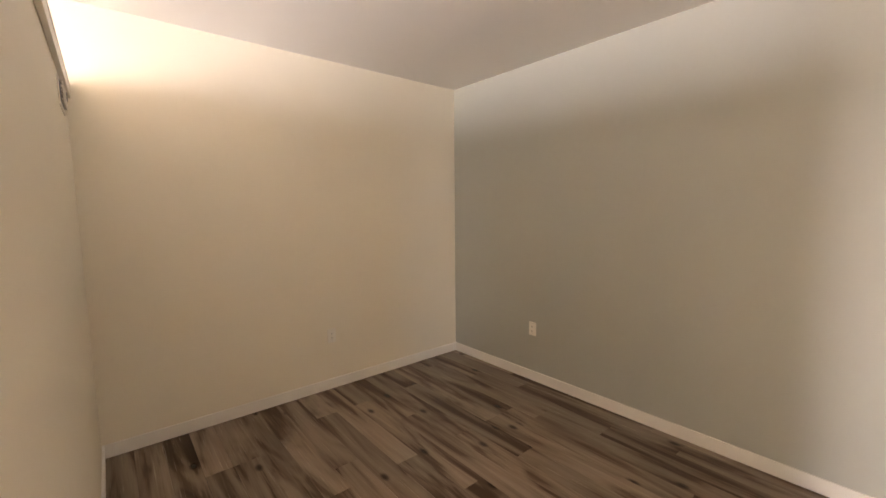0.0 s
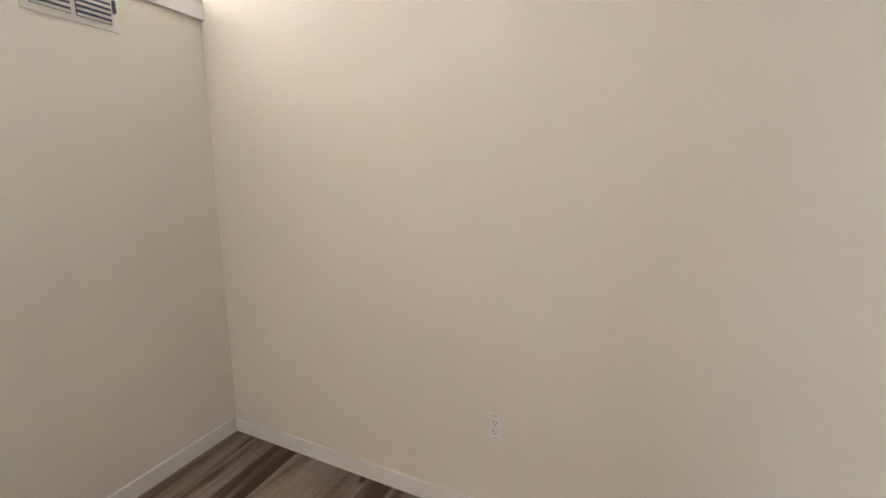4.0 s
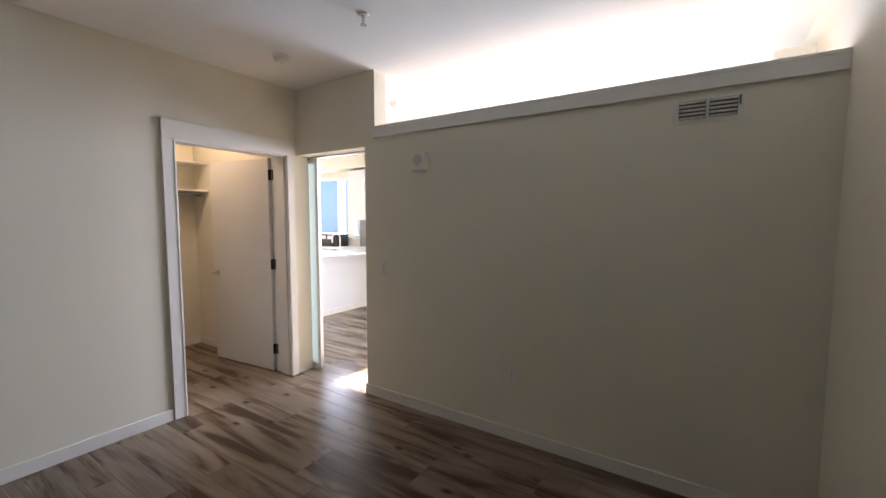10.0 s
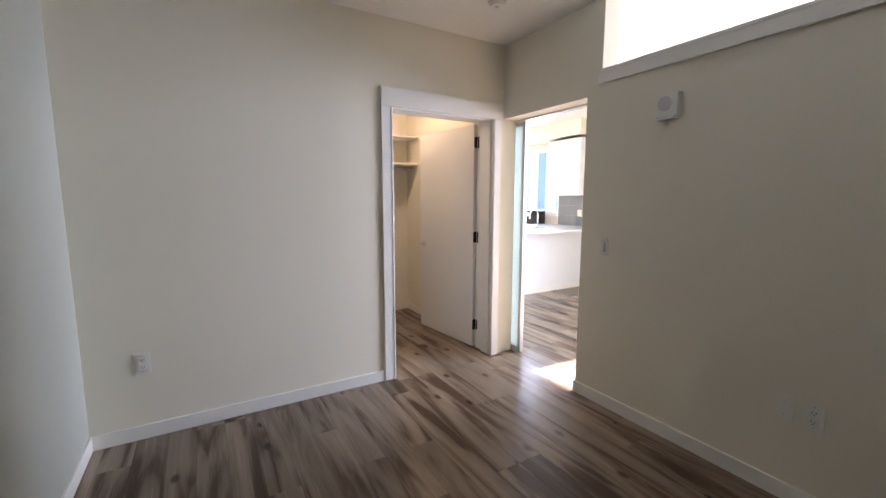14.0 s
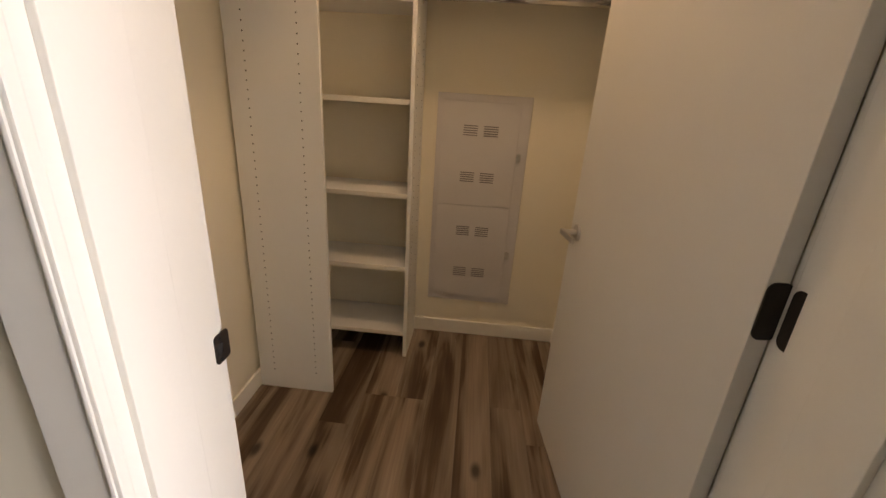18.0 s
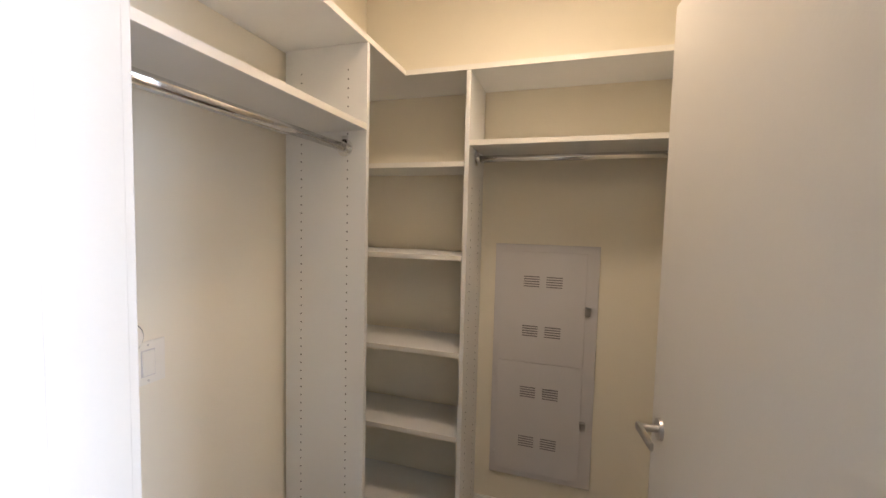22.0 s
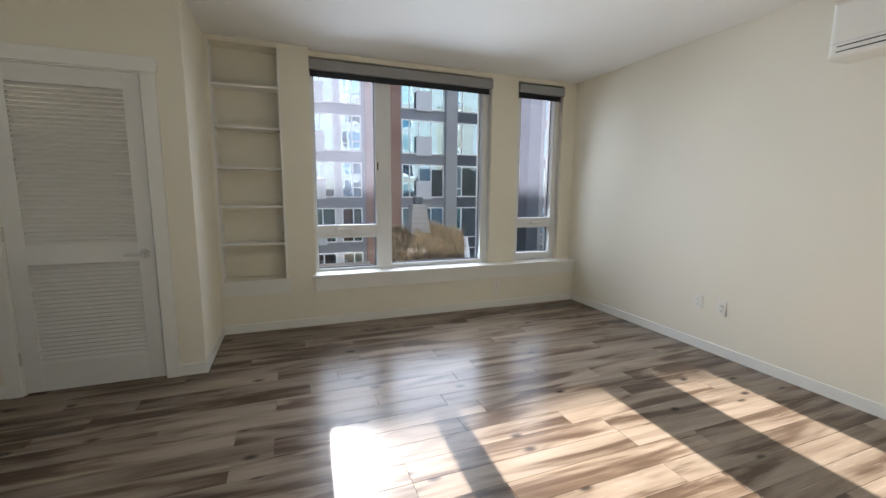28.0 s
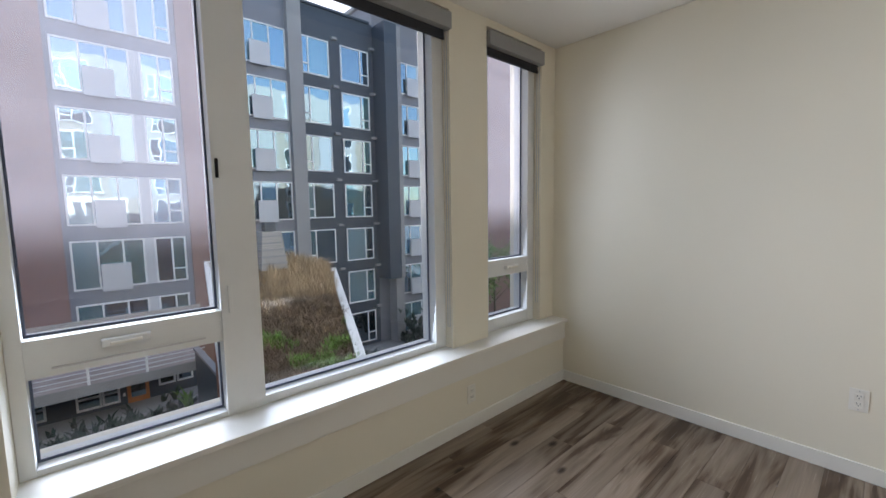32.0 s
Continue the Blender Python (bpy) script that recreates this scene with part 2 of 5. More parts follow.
M = {
    "wall": mat("warm_white_wall_paint", (0.84, 0.786, 0.645), 0.65, var=0.02, scale=1.2, bump=0.11, bump_scale=220),
    "grey": mat("sage_grey_wall_paint", (0.455, 0.465, 0.400), 0.6, var=0.02, scale=1.2, bump=0.11, bump_scale=220),
    "ceil": mat("ceiling_paint", (0.87, 0.85, 0.79), 0.8, var=0.02, scale=1.0, bump=0.35, bump_scale=160),
    "trim": mat("trim_paint", (0.85, 0.826, 0.755), 0.38, var=0.02, scale=4, bump=0.08, bump_scale=120),
    "door": mat("door_paint", (0.76, 0.74, 0.69), 0.42, var=0.02, scale=3, bump=0.1, bump_scale=150),
    "melamine": mat("white_melamine", (0.81, 0.815, 0.80), 0.45, var=0.015, scale=5),
    "plate": mat("white_plastic", (0.84, 0.81, 0.72), 0.35, var=0.02, scale=20),
    "panel": mat("grey_white_steel_panel", (0.63, 0.61, 0.60), 0.45, var=0.02, scale=8),
    "vinyl": mat("white_window_vinyl", (0.80, 0.80, 0.77), 0.35, var=0.02, scale=6),
    "hole": mat("dark_hole", (0.02, 0.02, 0.02), 0.9),
    "bronze": mat("dark_bronze_metal", (0.035, 0.028, 0.024), 0.45, 0.6, var=0.15, scale=30),
    "nickel": mat("satin_nickel", (0.62, 0.60, 0.57), 0.28, 1.0, var=0.06, scale=60),
    "chrome": mat("chrome", (0.78, 0.78, 0.78), 0.12, 1.0, var=0.03, scale=40),
    "alu": mat("brushed_aluminium", (0.60, 0.61, 0.62), 0.35, 0.9, var=0.06, scale=30),
    "vent_slot": mat("panel_vent_shadow", (0.20, 0.19, 0.19), 0.7),
    "slat": mat("vent_shadow_blue", (0.10, 0.12, 0.17), 0.6),
    "blind": mat("grey_blind_cassette", (0.33, 0.33, 0.32), 0.5, var=0.03, scale=6),
    "blindcloth": mat("dark_blind_fabric", (0.03, 0.032, 0.038), 0.8, var=0.1, scale=80),
    "quartz": mat("pale_quartz_worktop", (0.72, 0.72, 0.70), 0.2, var=0.04, scale=40),
    "splash": mat("grey_tile", (0.24, 0.24, 0.25), 0.3, var=0.08, scale=12),
    "black": mat("black_enamel", (0.02, 0.022, 0.026), 0.2, var=0.1, scale=20),
    "steel": mat("stainless_steel", (0.55, 0.56, 0.57), 0.3, 1.0, var=0.05, scale=30),
    "plank": plank_material(),
    "glass": glass_material("window_glass"),
    "haze": haze_material(),
    "frost": glass_material("frosted_green_glass", (0.92, 0.97, 0.95), rough=0.25, milk=0.90, milk_color=(0.80, 0.875, 0.835)),
}

# ---- building blocks ----


def box_bm(x0, y0, z0, x1, y1, z1, bevel=0.0, bm=None):
    own = bm is None
    bm = bm or bmesh.new()
    vs = bmesh.ops.create_cube(bm, size=1.0, matrix=Matrix.LocRotScale(
        ((x0 + x1) / 2, (y0 + y1) / 2, (z0 + z1) / 2), None, (abs(x1 - x0), abs(y1 - y0), abs(z1 - z0))))["verts"]
    if bevel:
        es = list({e for v in vs for e in v.link_edges})
        bmesh.ops.bevel(bm, geom=es, offset=bevel, segments=2, profile=0.6, affect="EDGES")
    return bm


def cyl_bm(p, q, r, seg=20, r2=None, bm=None):
    bm = bm or bmesh.new()
    p, q = Vector(p), Vector(q)
    d = q - p
    m = Matrix.Translation((p + q) / 2) @ d.to_track_quat("Z", "Y").to_matrix().to_4x4()
    bmesh.ops.create_cone(bm, cap_ends=True, segments=seg, radius1=r, radius2=r if r2 is None else r2, depth=d.length, matrix=m)
    return bm


def mesh_of(name, bm, material, smooth=False):
    me = bpy.data.meshes.new(name)
    bm.normal_update()
    bm.to_mesh(me)
    bm.free()
    me.materials.append(material)
    if smooth:
        for p in me.polygons:
            p.use_smooth = True
    return me


def part(name, bm, material, parent, label="", smooth=False):
    ob = new(name, mesh_of(name, bm, material, smooth))
    if parent is not None:
        ob.parent = parent
        ob.matrix_parent_inverse = parent.matrix_world.inverted()
    if label:
        ob["label"] = label
    return ob


def thing(name, label, category, at=(0, 0, 0), group="", kind="", rz=0):
    ob = new(name)
    ob.matrix_world = pose(*at, 0, 0, rz)
    ob.empty_display_size = 0.1
    bpy.context.view_layer.update()
    return tagged(ob, label, category, group, kind)


def solid(name, boxes, material, label, category, kind="structure", bevel=0.0):
    bm = bmesh.new()
    for b in boxes:
        box_bm(*b, bevel=bevel, bm=bm)
    return tagged(new(name, mesh_of(name, bm, material)), label, category, "", kind)


# ---- large structure ----
EX0, EX1, EY0, EY1 = -3.1, 4.5, -3.95, KY + 0.2
solid("floor", [(EX0, EY0, -0.25, EX1, EY1, -0.004)], M["bronze"], "dark floor slab below the planks", "floor")
floor = bpy.data.objects["floor"]
floor["label"] = "brown grey wood-look vinyl plank floor with dark streaks and knots"
solid("ceiling", [(EX0, EY0, H, EX1, 1.7, H + 0.2), (EX0, 1.7, H, XL + 0.1, EY1, H + 0.2)], M["ceil"], "smooth white painted ceiling", "ceiling")
solid("wall_south", [(EX0, EY0, -0.25, EX1, YA, H)], M["wall"], "plain warm white painted wall", "wall")
solid("wall_west", [(EX0, YA, -0.25, XB, KY, H)], M["grey"], "plain sage grey painted accent wall", "wall")
DW = 0.868  # doorway width
solid("wall_partition", [
    (0, YA, 0, TP, -DW, 2.06), (0, YA, 2.06, TP, -0.978, 2.19),
    (0, -0.978, 2.06, TP, 0, H)], M["wall"], "warm white partition wall with open transom above", "wall")
solid("trim_ledge", [(-0.02, YA, 2.12, 0, -0.965, 2.19), (-0.022, YA, 2.19, TP + 0.015, -0.978, 2.208)], M["trim"], "white painted ledge cap along the partition top", "trim", bevel=0.003)
# closet wall with door opening
OX0, OX1, OZ = -1.037, -0.113, 2.05
solid("wall_closet", [(XB, 0, 0, OX0 - 0.02, TC, H), (OX1 + 0.02, 0, 0, TP, TC, H), (OX0 - 0.02, 0, OZ + 0.02, OX1 + 0.02, TC, H)], M["wall"], "warm white wall with closet door opening", "wall")
for name, b in (("wall_closet_west", (CX0 - 0.12, TC, 0, CX0, CY1 + 0.12, H)), ("wall_closet_back", (CX0, CY1, 0, TP, CY1 + 0.12, H)), ("wall_closet_east", (CX1, TC, 0, TP, CY1, H))):
    solid(name, [b], M["wall"], "plain warm white closet wall", "wall")
solid("wall_back_of_closet", [(XB, TC, 0, CX0 - 0.12, TC + 0.02, H)], M["wall"], "plain white wall", "wall")
# kitchen side and outer walls
solid("wall_utility", [(XL, YN, 0, XL + 0.10, 0.480, H), (XL, 1.280, 0, XL + 0.10, 2.45, H), (XL, 3.75, 0, XL + 0.10, KY, H), (XL, 2.45, 0, XL + 0.10, 3.75, 1.10), (XL, 2.45, 2.30, XL + 0.10, 3.75, H), (XL, 0.480, 2.10, XL + 0.10, 1.280, H)], M["wall"], "white wall around the louvred closet door", "wall")
solid("wall_niche_side", [(XL + 0.10, YN, 0, EX1, YN + 0.1, H)], M["wall"], "plain white side wall beside the niche", "wall")
solid("wall_utility_back", [(XL + 0.7, YN + 0.1, 0, XL + 0.8, 1.6, H)], M["wall"], "plain closet back wall", "wall")
WZ0, WZ1 = 0.515, 2.60
NZ0, NZ1, NY0, NY1 = 0.502, 2.605, -0.355, 0.217
solid("wall_east", [
    (XW, YA, 0, EX1, NY0, 0.49), (XW, NY0, 0, EX1, YN, NZ0),
    (XW, NY0, NZ1, EX1, YN, H), (XW, -0.611, 0.49, EX1, NY0, H), (XW, NY1, NZ0, EX1, YN, NZ1),
    (XW + 0.2, NY0, NZ0, EX1, NY1, NZ1),
    (XP, -2.566, 0.49, EX1, -0.611, 0.515), (XP, -3.525, 0.49, EX1, -2.904, 0.515),
    (XP, YA, 0.49, EX1, -3.525, H), (XP, -2.904, 0.49, EX1, -2.566, H),
    (XP, -3.525, WZ1, EX1, -2.904, H), (XP, -2.566, WZ1, EX1, -0.611, H)], M["wall"], "white window wall with niche and sill", "wall")
solid("wall_north", [(TP, KY, 0, XL + 0.1, EY1, H)], M["wall"], "plain white kitchen wall", "wall")
solid("wall_kitchen_west", [(0.0, CY1 + 0.12, 0, TP, KY, H)], M["wall"], "plain white kitchen wall", "wall")

# ---- trim ----
BH, BT = 0.085, 0.012


def baseboard(x0, y0, x1, y1, side):
    """A board along the wall line from (x0, y0) to (x1, y1); side: the direction into the room."""
    sx, sy = side
    a = (min(x0, x1, x0 + sx * BT, x1 + sx * BT), min(y0, y1, y0 + sy * BT, y1 + sy * BT))
    c = (max(x0, x1, x0 + sx * BT, x1 + sx * BT), max(y0, y1, y0 + sy * BT, y1 + sy * BT))
    solid("baseboard", [(*a, 0.001, *c, BH)], M["trim"], "flat white painted baseboard", "baseboard", bevel=0.0025)


baseboard(XB + BT, YA, -BT, YA, (0, 1))
baseboard(XB, YA, XB, 0, (1, 0))
baseboard(XB + BT, 0, OX0 - 0.087, 0, (0, -1))
baseboard(0, YA, 0, -DW, (-1, 0))
baseboard(-BT, -DW, TP + BT, -DW, (0, 1))
baseboard(TP, YA, TP, -DW, (1, 0))
baseboard(TP + BT, YA, XW - BT, YA, (0, 1))
baseboard(XW, YA, XW, YN, (-1, 0))
baseboard(XL, YN, XW - BT, YN, (0, -1))
baseboard(XL, YN - BT, XL, 0.398, (-1, 0))
baseboard(XL, 1.362, XL, 1.57, (-1, 0))
baseboard(CX0, TC, CX0, CY1, (1, 0))
baseboard(CX0 + BT, CY1, CX1, CY1, (0, -1))
baseboard(CX0 + BT, TC, OX0 - 0.06, TC, (0, 1))
baseboard(CX1, TC, CX1, CY1 - BT, (-1, 0))

# closet door lining and casing
solid("trim_closet_casing", [(OX0 - 0.085, -0.018, 0, OX0 + 0.004, 0, OZ - 0.004), (OX1 - 0.004, -0.018, 0, -0.044, 0, OZ - 0.004), (OX0 - 0.010, -0.022, 0, OX0 - 0.002, -0.018, OZ - 0.004), (OX1 + 0.002, -0.022, 0, OX1 + 0.010, -0.018, OZ - 0.004),
                             (OX0 - 0.085, -0.020, OZ - 0.004, -0.030, 0, OZ + 0.128)], M["trim"], "wide flat white door casing", "trim", bevel=0.003)
solid("trim_closet_jamb", [(OX0 - 0.02, 0.0, 0, OX0, TC, OZ), (OX1, 0.0, 0, OX1 + 0.02, TC, OZ), (OX0 - 0.02, 0.0, OZ, OX1 + 0.02, TC, OZ + 0.02),
                           (OX0, 0.022, 0, OX0 + 0.012, 0.124, OZ), (OX1 - 0.012, 0.022, 0, OX1, 0.124, OZ), (OX0 + 0.012, 0.022, OZ - 0.012, OX1 - 0.012, 0.124, OZ)],
      M["trim"], "white painted door lining with stop", "trim", bevel=0.002)
solid("trim_closet_inner_casing", [(OX0 - 0.06, TC, 0, OX0 - 0.004, TC + 0.014, OZ + 0.06), (OX1 + 0.004, TC, 0, CX1 - 0.002, TC + 0.014, OZ + 0.06),
                                   (OX0 - 0.004, TC, OZ + 0.004, OX1 + 0.004, TC + 0.014, OZ + 0.06)], M["trim"], "flat white inner door casing", "trim", bevel=0.002)
# louvred door casing
solid("trim_louvre_casing", [(XL - 0.018, 0.398, 0, XL, 0.483, 2.10), (XL - 0.018, 1.277, 0, XL, 1.362, 2.10), (XL - 0.020, 0.386, 2.10, XL, 1.374, 2.19)], M["trim"], "flat white casing of the louvred door", "trim", bevel=0.003)
solid("trim_louvre_jamb", [(XL, 0.480, 0, XL + 0.1, 0.489, 2.10), (XL, 1.271, 0, XL + 0.1, 1.280, 2.10), (XL, 0.489, 2.091, XL + 0.1, 1.271, 2.10)], M["trim"], "white lining of the louvred door", "trim")

# ---- small fittings ----


def round_plate(bm, at, axis, r, depth, seg=28):
    at, axis = Vector(at), Vector(axis)
    return cyl_bm(at, at + axis * depth, r, seg, r * 0.93, bm)


def wall_frame(at, normal):
    """Matrix whose x runs along the wall, y out of the wall, z up."""
    n = Vector(normal)
    z = Vector((0, 0, 1))
    x = n.cross(z)
    m = Matrix((x, n, z)).transposed().to_4x4()
    return Matrix.Translation(at) @ m


def outlet(at, normal, label="white duplex wall outlet plate", style="duplex", wide=0.072):
    ob = thing("wall_outlet" if style == "duplex" else "blank_wall_plate" if style == "blank" else "light_switch", label,
               "outlet" if style == "duplex" else "wall plate" if style == "blank" else "switch", group="wall plates")
    ob.matrix_world = wall_frame(at, normal)
    bpy.context.view_layer.update()
    W2 = wide / 2

    def add(name, bm, m, lab=""):
        o = new(name, mesh_of(name, bm, m))
        o.parent = ob
        if lab:
            o["label"] = lab
    add("plate", box_bm(-W2, 0, -0.058, W2, 0.006, 0.058, 0.002), M["plate"])
    if style == "duplex":
        for z in (-0.02, 0.02):
            add("receptacle", box_bm(-0.017, 0.006, z - 0.014, 0.017, 0.0085, z + 0.014, 0.004), M["plate"])
            bm = bmesh.new()
            for x in (-0.0065, 0.0065):
                box_bm(x - 0.0012, 0.0085, z - 0.001, x + 0.0012, 0.0092, z + 0.007, bm=bm)
            cyl_bm((0, 0.0085, z - 0.008), (0, 0.0092, z - 0.008), 0.0025, 10, bm=bm)
            add("slots", bm, M["hole"], "dark contact slots")
    elif style == "switch":
        add("rocker", box_bm(-0.016, 0.006, -0.033, 0.016, 0.0105, 0.033, 0.002), M["plate"])
        add("rocker_gap", box_bm(-0.0185, 0.0055, -0.0355, 0.0185, 0.0068, 0.0355), M["panel"])
    for z in (-0.048, 0.048) if style != "blank" else (-0.03, 0.03):
        add("screw", cyl_bm((0, 0.006, z), (0, 0.0072, z), 0.003, 10), M["nickel"])
    return ob


outlet((-1.49, YA, 0.45), (0, 1, 0))
outlet((XB, -2.713, 0.455), (1, 0, 0), "white duplex outlet on the sage grey wall")
outlet((-2.60, 0, 0.452), (0, -1, 0))
outlet((0, -2.075, 0.440), (-1, 0, 0), "white blank cover plate beside an outlet", "blank")
outlet((0, -2.180, 0.440), (-1, 0, 0))
outlet((0, -1.048, 1.08), (-1, 0, 0), "white rocker light switch beside the doorway", "switch")
outlet((2.405, YA, 0.413), (0, 1, 0))
outlet((2.197, YA, 0.404), (0, 1, 0))
outlet((XW, -2.62, 0.232), (-1, 0, 0), "white duplex outlet below the window sill")
outlet((CX0, 0.607, 1.063), (1, 0, 0), "white rocker switch inside the closet", "switch", 0.095)
outlet((XL - 0.006, 1.945, 1.15), (-1, 0, 0), "white outlet on the grey backsplash", "duplex", 0.11)

stop = thing("door_bumper", "round chrome rimmed door bumper on the closet wall", "door stop")
part("rim", round_plate(bmesh.new(), (CX0, 0.554, 1.141), (1, 0, 0), 0.042, 0.012), M["chrome"], stop, "chrome rim", True)
part("cushion", round_plate(bmesh.new(), (CX0 + 0.012, 0.554, 1.141), (1, 0, 0), 0.036, 0.006), M["plate"], stop, "pale cushion")

# return air grille high on the partition
vent = thing("air_vent", "small white wall vent with two columns of curved slats", "vent")
part("frame", box_bm(-0.006, -3.35, 1.962, 0, -3.055, 2.092, 0.002), M["plate"], vent)
for y0 in (-3.325, -3.195):
    part("opening", box_bm(-0.0075, y0, 1.985, -0.0062, y0 + 0.115, 2.075), M["slat"], vent, "dark opening behind the slats")
    for k in range(5):
        z = 1.988 + 0.019 * k
        bm = box_bm(-0.016, y0 + 0.002, z, -0.0077, y0 + 0.113, z + 0.009, 0.0015)
        bmesh.ops.rotate(bm, verts=bm.verts, cent=(-0.008, y0, z), matrix=Matrix.Rotation(radians(-28), 3, "Y"))
        part("slat", bm, M["plate"], vent)
part("damper_lever", box_bm(-0.02, -3.338, 2.03, -0.006, -3.331, 2.075, 0.001), M["slat"], vent, "dark damper lever")

# alarm sounder
horn = thing("alarm_sounder", "white wall alarm sounder with a round speaker", "alarm")
part("body", box_bm(-0.045, -1.502, 1.838, 0, -1.382, 1.962, 0.006), M["plate"], horn)
part("speaker", round_plate(bmesh.new(), (-0.045, -1.432, 1.908), (-1, 0, 0), 0.040, 0.006), M["panel"], horn, "round grey speaker mesh")
part("lens", box_bm(-0.055, -1.492, 1.822, -0.004, -1.392, 1.840, 0.004), M["panel"], horn, "clear strobe strip")


def ceiling_detector(x, y, r=0.062):
    ob = thing("smoke_detector", "round white smoke detector on the ceiling", "smoke detector", (x, y, H), "smoke detectors")
    part("base", cyl_bm((x, y, H), (x, y, H - 0.012), r, 32, r), M["plate"], ob, smooth=False)
    part("cover", cyl_bm((x, y, H - 0.012), (x, y, H - 0.042), r * 0.92, 32, r * 0.62), M["plate"], ob)
    part("sensor_slot", cyl_bm((x, y, H - 0.018), (x, y, H - 0.022), r * 0.90, 32), M["panel"], ob, "grey vent slot")
    part("button", cyl_bm((x, y, H - 0.042), (x, y, H - 0.046), r * 0.2, 16), M["panel"], ob)


def sprinkler(x, y):
    ob = thing("sprinkler_head", "small white ceiling fire sprinkler head", "sprinkler", (x, y, H), "sprinkler heads")
    part("escutcheon", cyl_bm((x, y, H), (x, y, H - 0.008), 0.034, 24, 0.026), M["plate"], ob)
    part("stem", cyl_bm((x, y, H - 0.008), (x, y, H - 0.035), 0.010, 14), M["nickel"], ob)
    bm = bmesh.new()
    for s in (-1, 1):
        cyl_bm((x + s * 0.012, y, H - 0.035), (x + s * 0.004, y, H - 0.058), 0.0025, 8, bm=bm)
    part("yoke", bm, M["nickel"], ob)
    part("deflector", cyl_bm((x, y, H - 0.058), (x, y, H - 0.061), 0.019, 16), M["nickel"], ob)


ceiling_detector(-0.553, -0.589)
ceiling_detector(0.79, -0.53)
ceiling_detector(1.55, 1.05, 0.07)
sprinkler(-0.673, -1.524)
sprinkler(1.72, -0.10)

# ---- closet ----
lampc = thing("closet_ceiling_lamp", "round flush ceiling lamp glowing warm", "ceiling lamp", (-0.63, 0.95, H))
part("base", cyl_bm((-0.63, 0.95, H), (-0.63, 0.95, H - 0.025), 0.14, 32), M["plate"], lampc)
glow = bpy.data.materials.new("warm_lamp_glass")
glow.use_nodes = True
glow.node_tree.nodes["Principled BSDF"].inputs["Base Color"].default_value = (0.9, 0.8, 0.65, 1)
glow.node_tree.nodes["Principled BSDF"].inputs["Emission Color"].default_value = (1.0, 0.76, 0.52, 1)
glow.node_tree.nodes["Principled BSDF"].inputs["Emission Strength"].default_value = 2.2
part("diffuser", cyl_bm((-0.63, 0.95, H - 0.025), (-0.63, 0.95, H - 0.06), 0.125, 32, 0.10), glow, lampc, "glowing frosted glass diffuser")

SD = 0.32                      # shelf depth
FX, FY = -1.184, 1.478    # front lines of the left and the back run
UY, UX = 1.140, -0.914         # uprights
PT = 0.019
SHELF_T = 0.022
Z_LOW, Z_TOP = 1.796, 2.100


pin_mesh = {}


def holes(ob, spots):
    for p, q in spots:
        d = Vector(q) - Vector(p)
        axis = "x" if abs(d.x) > abs(d.y) else "y"
        if axis not in pin_mesh:
            pin_mesh[axis] = mesh_of("pin_hole", cyl_bm((0, 0, 0), d, 0.0028, 8), M["hole"])
        o = new("pin_hole", pin_mesh[axis])
        o.parent = ob
        o.location = p


up1 = thing("closet_upright", "white melamine upright panel drilled with pin holes", "shelf panel", group="closet uprights")
bm = box_bm(CX0 + 0.014, UY, 0.0, FX, UY + PT, Z_TOP - SHELF_T - 0.001, 0.001)
part("panel", bm, M["melamine"], up1)
spots = []
for k in range(60):
    z = 0.10 + k * 0.032
    if z < Z_TOP - 0.06 and abs(z - Z_LOW) > 0.03:
        for x in (CX0 + 0.085, FX - 0.075):
            spots.append(((x, UY - 0.0004, z), (x, UY + 0.002, z)))
holes(up1, spots)
up2 = thing("closet_upright", "white melamine upright panel against the closet back wall", "shelf panel", group="closet uprights")
part("panel", box_bm(UX, FY, 0.0, UX + PT, CY1 - 0.014, Z_TOP - SHELF_T - 0.001, 0.001), M["melamine"], up2)
holes(up2, [((x0, y, 0.1 + k * 0.032), (x0 + 0.002, y, 0.1 + k * 0.032)) for k in range(48) for y in (FY + 0.07, CY1 - 0.085) for x0 in (UX - 0.0004, UX + PT - 0.0016) if abs(0.1 + k * 0.032 - Z_LOW) > 0.03 or x0 < UX])


def slab_bm(points, z0, z1):
    bm = bmesh.new()
    lo = [bm.verts.new((x, y, z0)) for x, y in points]
    hi = [bm.verts.new((x, y, z1)) for x, y in points]
    bm.faces.new(lo[::-1])
    bm.faces.new(hi)
    n = len(points)
    for i in range(n):
        bm.faces.new((lo[i], lo[(i + 1) % n], hi[(i + 1) % n], hi[i]))
    bmesh.ops.recalc_face_normals(bm, faces=bm.faces)
    bmesh.ops.bevel(bm, geom=list(bm.edges), offset=0.0012, segments=1, affect="EDGES")
    return bm


def shelf(name, points, z, bands, label, group=""):
    """A board with a thin edge band along each front edge given as x0, y0, x1, y1."""
    ob = thing(name, label, "shelf", (*points[0], z - SHELF_T), group)
    part("board", slab_bm(points, z - SHELF_T, z), M["melamine"], ob)
    for x0, y0, x1, y1 in bands:
        part("edge_band", box_bm(x0, y0, z - SHELF_T + 0.0005, x1, y1, z - 0.0005), M["trim"], ob)
    return ob


